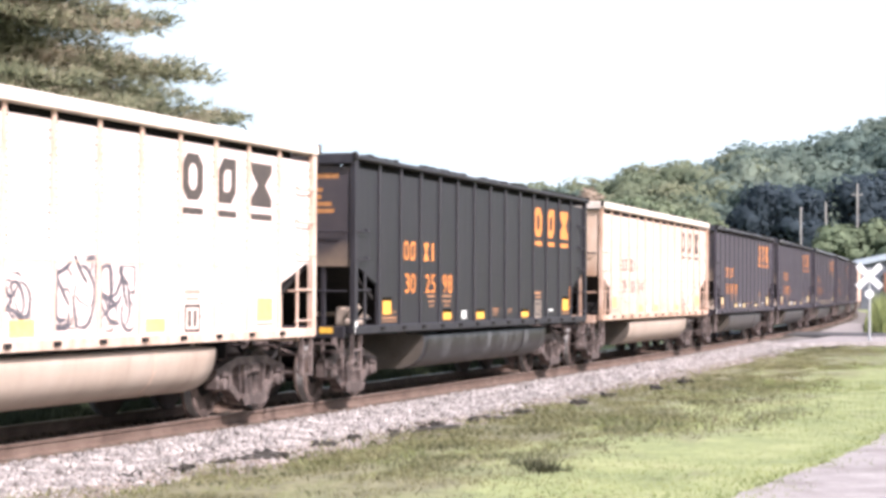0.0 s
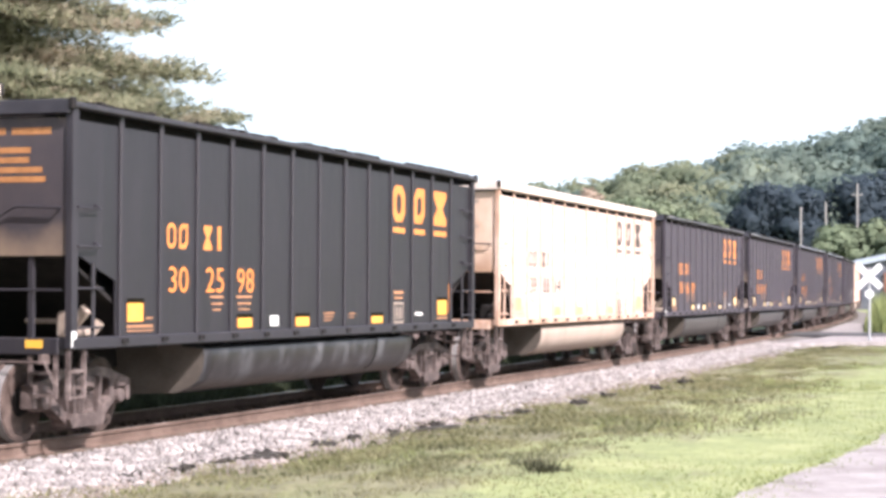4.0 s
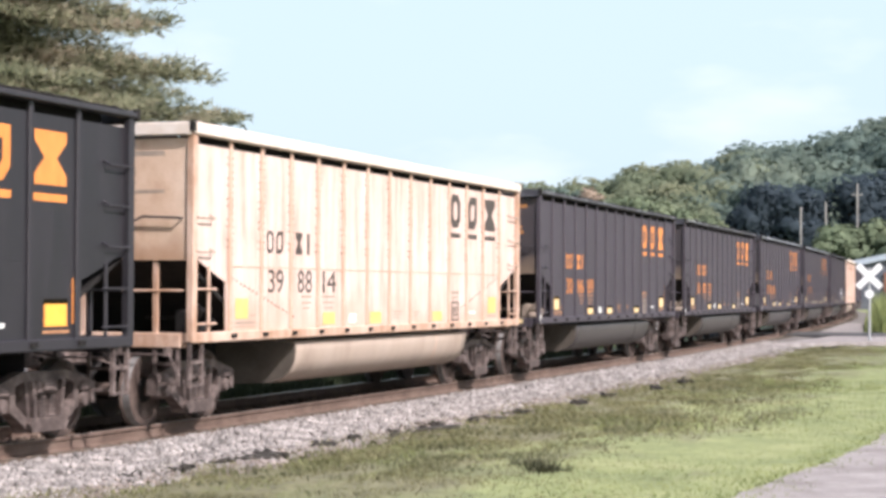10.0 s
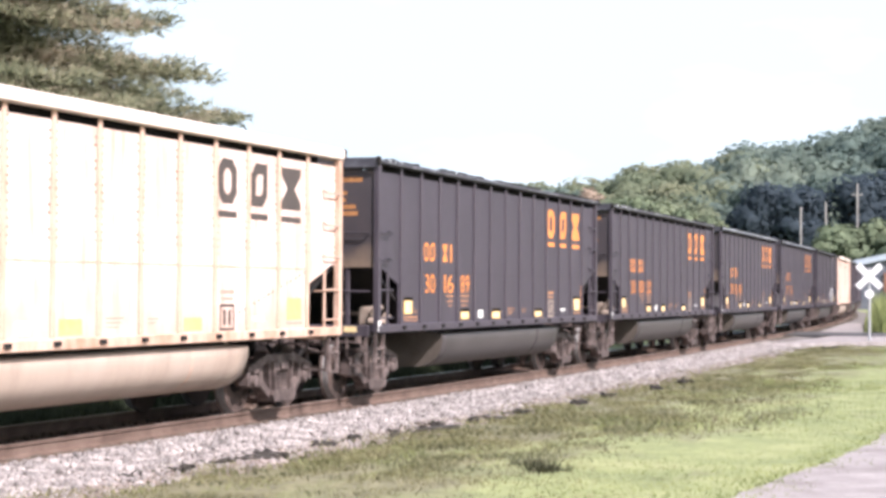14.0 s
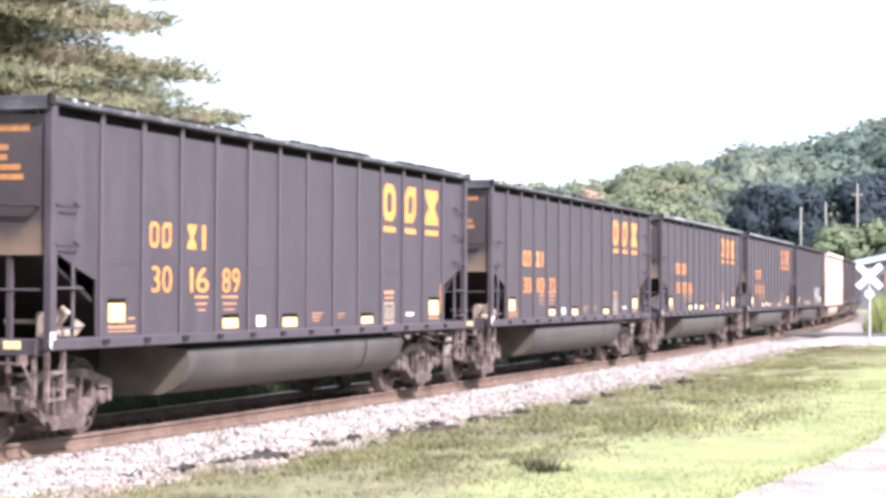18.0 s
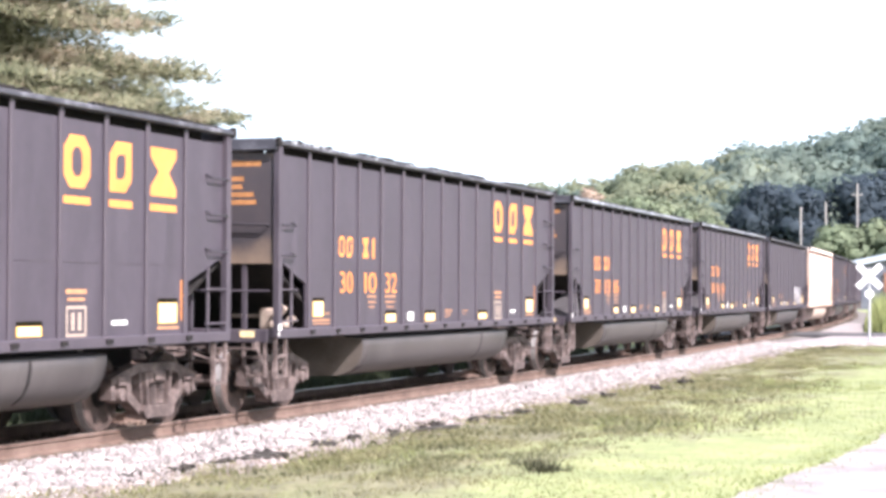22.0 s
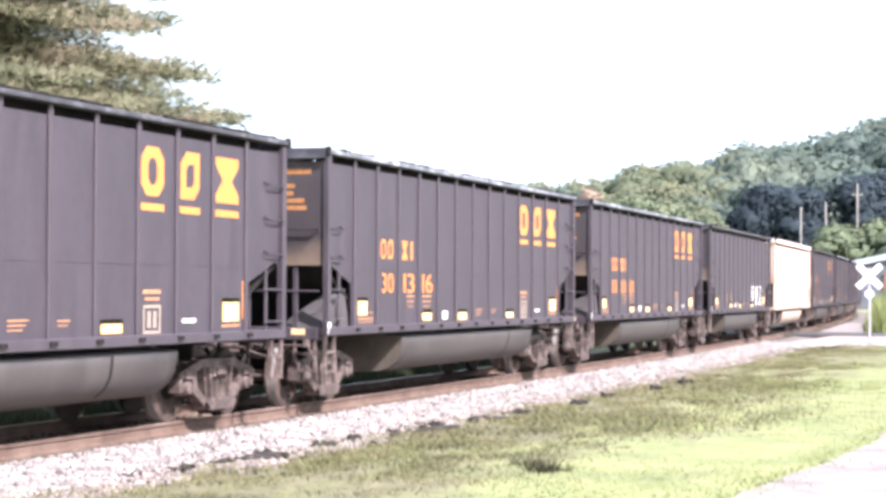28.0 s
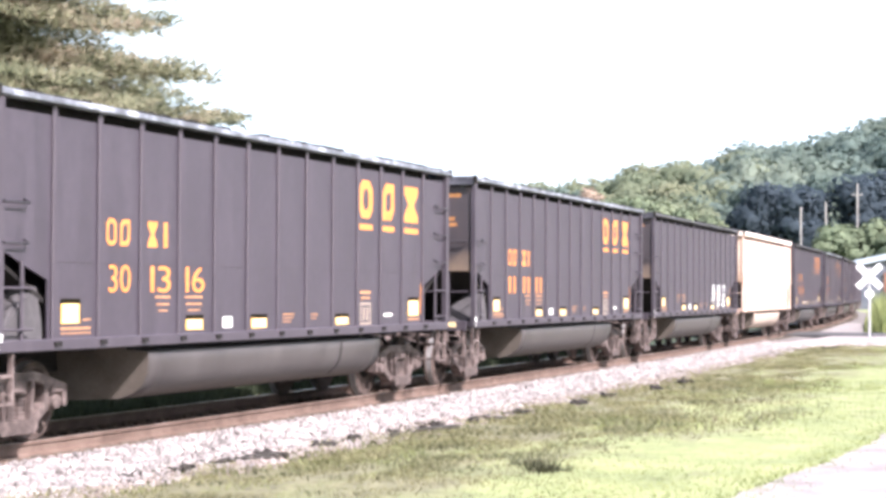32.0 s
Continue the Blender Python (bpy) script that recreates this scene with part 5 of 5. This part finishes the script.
def leaf_mass(name, lumps, mat):
    """The dense inside of a crown: uneven lumps just under its leaves."""
    bm = bmesh.new()
    bmesh.ops.create_icosphere(bm, subdivisions=2, radius=1.0)
    v = np.array([np.array(q.co) * (0.64 + 0.25 * noise.noise(q.co * 2.3)) for q in bm.verts])
    f = np.array([[q.index for q in p.verts] for p in bm.faces])
    bm.free()
    c = np.array([l[0] for l in lumps])
    r = np.array([l[1] for l in lumps])
    me = copies(name, v, f, (turns(len(c), np.stack([r, r, r], 1)) * np.array([1, 1, 0.75])[None, :, None], c), mat)
    me.polygons.foreach_set("use_smooth", np.ones(len(me.polygons), dtype=bool))
    return me


def trunk_mesh(height, r, limbs, spread, seed):
    rr = random.Random(seed)
    bm = bmesh.new()
    a, z = Vector((0, 0, -0.3)), 0.0
    for k in range(5):
        b = Vector((rr.uniform(-0.1, 0.1) * k, rr.uniform(-0.1, 0.1) * k, height * (k + 1) / 5))
        rod(bm, a, b, r * (1 - k * 0.17), 9, r * (1 - (k + 1) * 0.17))
        a = b
    for _ in range(limbs):
        z = rr.uniform(0.35, 0.95) * height
        an = rr.uniform(0, 6.28)
        ln = spread * rr.uniform(0.5, 1.0)
        rod(bm, (0, 0, z), (math.cos(an) * ln, math.sin(an) * ln, z + ln * 0.5), r * 0.28, 6, r * 0.08)
    return mesh_of("trunk", bm, M["bark"])


def leafy_tree(x, y, z, height, radius, mat, n, label, group, leaf=0.5, seed=1):
    t = tagged(new("tree"), label, "tree", group)
    t.location = (x, y, z)
    part("trunk", trunk_mesh(height * 0.75, 0.22, 9, radius * 0.7, seed), None, t)
    pts, ways, lumps = crown_points(n, radius, height * 0.72, height * 0.24, 12, 0.48, 0.42, 0.68, 0.08)
    me = soup("crown", quads(pts, rng.uniform(0.6, 1.3, len(pts)) * leaf, ways), 4, mat)
    crown = part("crown", rounded(me, np.repeat(ways, 4, 0)), None, t)
    part("inner_leaves", leaf_mass("inner_leaves", lumps, mat), None, crown)
    return t


rng = np.random.default_rng(13)


def make_pine(x, y, height, radius, low, seed, label, dense=1.0):
    r = random.Random(seed)
    pine = tagged(new("pine_tree"), label, "tree", "pines behind the track")
    pine.location = (x, y, GROUND_Z)
    wood = []
    a = Vector((0, 0, -0.3))
    for k in range(8):
        b = Vector((0.03 * k, -0.02 * k, height * (k + 1) / 8))
        wood.append((a, b, 0.33 * (1 - k / 8.5), 0.33 * (1 - (k + 1) / 8.5)))
        a = b
    tufts, dirs = [], []
    z = low
    while z < height - 0.6:
        f = (z - low) / (height - low)
        count = 9 if z < 11.8 else 3
        phase = r.uniform(0, 6.28)
        for i in range(count):
            an = phase + i * 6.283 / count + r.uniform(-0.25, 0.25)
            ln = radius * (1 - f) * r.uniform(0.76, 1.0) + 0.3
            d = Vector((math.cos(an), math.sin(an), 0))
            prev = Vector((0, 0, z))
            steps = max(3, int(ln / 0.45))
            rise = r.uniform(-0.50, -0.16)
            for k in range(1, steps + 1):
                q = k / steps
                here = Vector((0, 0, z)) + d * (ln * q) + Vector((0, 0, ln * (rise * q + 0.10 * q * q * q)))
                here += Vector((r.uniform(-0.05, 0.05), r.uniform(-0.05, 0.05), r.uniform(-0.03, 0.03)))
                wood.append((prev, here, 0.05 * (1.2 - q), 0.05 * (1.12 - q)))
                prev = here
                if q > 0.22:
                    side = Vector((-d.y, d.x, 0))
                    reach = (0.35 + 1.10 * math.sin(math.pi * min(1, q * 0.85 + 0.1))) * min(1.0, ln / 4)
                    for s in (-1, 1):
                        m = max(2, int(reach / 0.24))
                        for j in range(m + 1):
                            w = reach * j / m
                            c = here + side * (s * w) + d * (w * 0.55) + Vector((0, 0, r.uniform(-0.05, 0.06)))
                            tufts.append(c)
                            dirs.append((d + side * s * 0.8 * (j > 0) + Vector((0, 0, 0.35))).normalized())
        z += r.uniform(0.34, 0.52) * (1.0 if z < 11.8 else 4.0)
    part("trunk", sticks("trunk", wood, M["bark"]), None, pine)
    tufts, dirs = np.array(tufts), np.array(dirs)
    per = int(17 * dense)
    c = np.repeat(tufts, per, 0)
    d = np.repeat(dirs, per, 0) + rng.normal(0, 0.55, (len(c), 3))
    d /= np.linalg.norm(d, axis=1)[:, None]
    c = c + rng.normal(0, 0.09, c.shape) * np.array([1, 1, 0.6])
    across = np.cross(d, rng.normal(size=d.shape))
    across /= np.linalg.norm(across, axis=1)[:, None]
    ln = rng.uniform(0.13, 0.26, len(c))[:, None]
    tri = np.stack([c - across * 0.023, c + across * 0.023, c + d * ln], 1)
    out = c * np.array([1, 1, 0]) / np.maximum(np.linalg.norm(c[:, :2], axis=1), 0.3)[:, None]
    ways = out * 0.6 + np.array([0, 0, 0.55]) + d * 0.5 + rng.normal(0, 0.25, d.shape)
    part("needles", rounded(soup("needles", tri, 3, M["needles"]), np.repeat(ways, 3, 0)), None, pine)
    return pine


make_pine(-25.1, 37.4, 21.6, 8.8, 2.6, 4, "tall spreading pine with long level boughs")
make_pine(-31.3, 44.0, 19.0, 7.5, 2.0, 9, "bushy pine standing beside a taller one", 0.6)


rng = np.random.default_rng(21)


def make_woods():
    """The wooded hillside: crowns crowd up the slope to its outline."""
    lo, hi = -40.0, 22.0
    far = rng.uniform(lo, hi, 900)
    spots = [(a, False) for a in far[(far < -19) | (far > -3)]] + [(a, True) for a in rng.uniform(-18.5, -4.5, 520)]
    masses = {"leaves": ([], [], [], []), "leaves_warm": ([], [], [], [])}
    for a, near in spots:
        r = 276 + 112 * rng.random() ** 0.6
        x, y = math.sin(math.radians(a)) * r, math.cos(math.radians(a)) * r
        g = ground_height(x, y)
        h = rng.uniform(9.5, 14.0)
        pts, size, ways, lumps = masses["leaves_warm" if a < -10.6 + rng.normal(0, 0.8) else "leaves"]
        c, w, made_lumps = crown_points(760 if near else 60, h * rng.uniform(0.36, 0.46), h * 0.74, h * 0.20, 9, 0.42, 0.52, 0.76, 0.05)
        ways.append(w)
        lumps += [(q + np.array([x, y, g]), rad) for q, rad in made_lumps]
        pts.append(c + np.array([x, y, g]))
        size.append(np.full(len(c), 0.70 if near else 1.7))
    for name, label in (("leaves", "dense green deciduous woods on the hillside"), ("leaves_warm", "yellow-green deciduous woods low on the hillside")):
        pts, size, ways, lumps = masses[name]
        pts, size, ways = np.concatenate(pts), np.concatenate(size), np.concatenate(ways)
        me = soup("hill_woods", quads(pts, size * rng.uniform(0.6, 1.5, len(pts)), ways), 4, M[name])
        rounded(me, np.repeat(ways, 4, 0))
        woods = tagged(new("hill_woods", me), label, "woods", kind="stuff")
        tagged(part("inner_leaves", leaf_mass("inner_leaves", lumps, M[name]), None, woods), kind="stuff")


make_woods()

rng = np.random.default_rng(33)
for k, (x, y, top, rad, n) in enumerate(((-33.9, 259.8, 11.3, 3.6, 1800), (-31.6, 262.1, 12.0, 4.0, 1800), (-28.5, 264.5, 12.3, 4.4, 1800), (-24.8, 260.8, 11.9, 4.4, 900), (-53.6, 260.5, 14.5, 4.0, 1500), (-50.2, 257.2, 12.8, 3.6, 1500), (-57.8, 263.7, 15.4, 4.4, 1500), (-61.9, 266.9, 16.4, 4.4, 1500), (-65.8, 270.1, 16.3, 4.2, 1200))):
    g = ground_height(x, y)
    leafy_tree(x, y, g, top - g, rad, M["leaves_light"], n, "light green broad-leaved tree at the foot of the hill", "trees below the hill", 0.55, k)
for k, (x, y, top, rad) in enumerate(((-46.8, 265.8, 15.6, 3.6), (-44.9, 266.4, 18.0, 4.0), (-42.4, 268.7, 18.9, 4.2), (-39.6, 267.1, 18.2, 4.0), (-37.5, 270.4, 16.4, 4.0), (-32.4, 269.5, 18.6, 4.0), (-29.8, 274.4, 19.9, 4.4), (-27.4, 273.6, 20.3, 4.4))):
    g = ground_height(x, y)
    leafy_tree(x, y, g, top - g, rad * 1.12, M["leaves_dark"], 2600, "dark blue-green tree of a dense grove", "dark grove below the hill", 0.5, k + 40)
for k, (x, y, h) in enumerate(((-89.8, 286.2, 21.5), (-89.4, 291.6, 22.2), (-85.3, 285.5, 21.3), (-85.3, 292.8, 21.8), (-84.6, 298.2, 21.4), (-80.9, 295.1, 21.5), (-79.0, 297.7, 21.0), (-91.3, 285.8, 21.7), (-93.8, 284.9, 22.0))):
    leafy_tree(x, y, GROUND_Z, h, 2.4, M["leaves"], 900, "slender far tree rising over the tree line", "far trees over the train", 0.5, k + 20)
leafy_tree(-74.8, 290.5, GROUND_Z, 21.5, 3.0, M["leaves_russet"], 900, "russet-leaved far tree over the tree line", "far trees over the train", 0.5, 60)

# ------------------------------------------------------------ crossing sign, poles, building


def make_crossbuck():
    x, y = -8.6, 77.5
    sign = tagged(new("crossing_sign"), "white X-shaped railroad crossing sign on a metal post", "crossing sign")
    sign.location = (x, y, GROUND_Z)
    sign.rotation_euler = (0, 0, radians(8))
    z = 2.40 - GROUND_Z
    part("post", made(rod, (0, 0.03, -0.3), (0, 0.03, z + 0.35), 0.05, 12), M["galvanised"], sign)
    for k, a in enumerate((44, -44)):
        bm = bmesh.new()
        box(bm, -0.63, 0.63, -0.012 - 0.014 * k, 0.0 - 0.014 * k, -0.125, 0.125)
        bm.transform(Matrix.Translation((0, -0.03, z)) @ Matrix.Rotation(radians(a), 4, "Y"))
        part("blade", bm, M["sign_white"], sign)
    bm = bmesh.new()
    rod(bm, (0, -0.02, z - 0.70), (0, -0.05, z - 0.70), 0.17, 16)
    part("small_plate", bm, M["sign_white"], sign)


make_crossbuck()


def make_pole(x, y, top, arms=False):
    g = ground_height(x, y)
    h = top - g
    p = tagged(new("utility_pole"), "weathered grey wooden utility pole before dark woods", "utility pole", "utility poles along the track")
    p.location = (x, y, g)
    part("post", made(rod, (0, 0, -0.5), (0, 0, h), 0.17, 10, 0.12), M["pole_wood"], p)
    if arms:
        part("crossarm", boxed(-0.7, 0.7, -0.06, 0.06, h - 1.6, h - 1.45), M["pole_wood"], p)
        for k in (-0.6, 0.6):
            part("insulator", made(rod, (k, 0, h - 1.45), (k, 0, h - 1.25), 0.06, 6), M["galvanised"], p)


make_pole(-37.7, 258.6, 13.2)
make_pole(-34.7, 260.9, 14.0)
make_pole(-30.8, 263.3, 16.5, True)


def make_building():
    b = tagged(new("shed_building"), "dark-walled gabled shed with a pale metal roof edge", "building")
    b.location = (-29.6, 243.1, GROUND_Z)
    w, d, eave, rise = 24.0, 12.0, 5.95, 0.21
    top = eave + rise * w / 2

    def gable(bm, y0, y1):
        low = [bm.verts.new((x, y0, z)) for x, z in ((0.4, -0.3), (w - 0.4, -0.3), (w - 0.4, eave - 0.25), (w / 2, top - 0.3), (0.4, eave - 0.25))]
        high = [bm.verts.new((v.co.x, y1, v.co.z)) for v in low]
        fs = [bm.faces.new(low[::-1]), bm.faces.new(high)]
        for i in range(5):
            fs.append(bm.faces.new((low[i], low[(i + 1) % 5], high[(i + 1) % 5], high[i])))
        bmesh.ops.recalc_face_normals(bm, faces=fs)

    part("front_wall", made(gable, 0.0, 0.25), M["wall"], b)
    part("rear_wall", made(gable, d - 0.25, d), M["wall"], b)
    for x in (0.4, w - 0.65):
        part("side_wall", boxed(x, x + 0.25, 0.26, d - 0.26, -0.3, eave - 0.3), M["wall"], b)
    for s in (0, 1):
        for name, y0, y1, t, mat in (("roof", -0.5, d + 0.5, 0.16, M["roof_top"]), ("fascia", -0.62, -0.51, 0.75, M["roof"])):
            bm = bmesh.new()
            ends = [(-0.6, eave - 0.126), (w / 2 - 0.004, top)]
            lo = [(x if not s else w - x, z) for x, z in ends]
            q = [bm.verts.new((x, y, z + dz)) for y in (y0, y1) for x, z in lo for dz in (-t, 0.0)]
            for f in ((0, 1, 3, 2), (4, 6, 7, 5), (0, 4, 5, 1), (2, 3, 7, 6), (1, 5, 7, 3), (0, 2, 6, 4)):
                bm.faces.new([q[i] for i in f])
            bmesh.ops.recalc_face_normals(bm, faces=bm.faces[:])
            part(name, bm, mat, b, "pale blue-white metal fascia" if name == "fascia" else "dark roof sheet")
    part("red_bay", boxed(4.4, 6.8, -0.25, -0.01, 2.2, 4.6), M["brick_wall"], b, "red-brown siding")
    for k in range(4):
        part("window", boxed(8.5 + k * 3.2, 9.8 + k * 3.2, -0.06, -0.005, 2.4, 4.0), M["black"], b, "dark window")


make_building()

# ------------------------------------------------------------ what moves


def motions():
    step = 8 / FPS
    times = [k * step for k in range(int(DURATION / step) + 1)]
    if times[-1] < DURATION:
        times.append(DURATION)
    for i, car in enumerate(TRAIN):
        rows, turns_ = [], []
        for t in times:
            mid = rolled(t) + PITCH_CAR * (i + 0.5)
            xa, ya, _ = line(mid - 6.17)
            xb, yb, _ = line(mid + 6.17)
            heading = math.degrees(math.atan2(-(xb - xa), yb - ya))
            rows.append((t, pose((xa + xb) / 2, (ya + yb) / 2, 0, 0, 0, heading)))
            turns_.append((t, math.degrees((rolled(0) - rolled(t)) / WHEEL_R)))
        walk(car, rows)
        if i < 11:
            for w in [c for c in car.children if c.name.startswith("wheelset")]:
                at = w.location.copy()
                walk(w, [(t, pose(at.x, at.y, at.z, a, 0, 0)) for t, a in turns_])


motions()
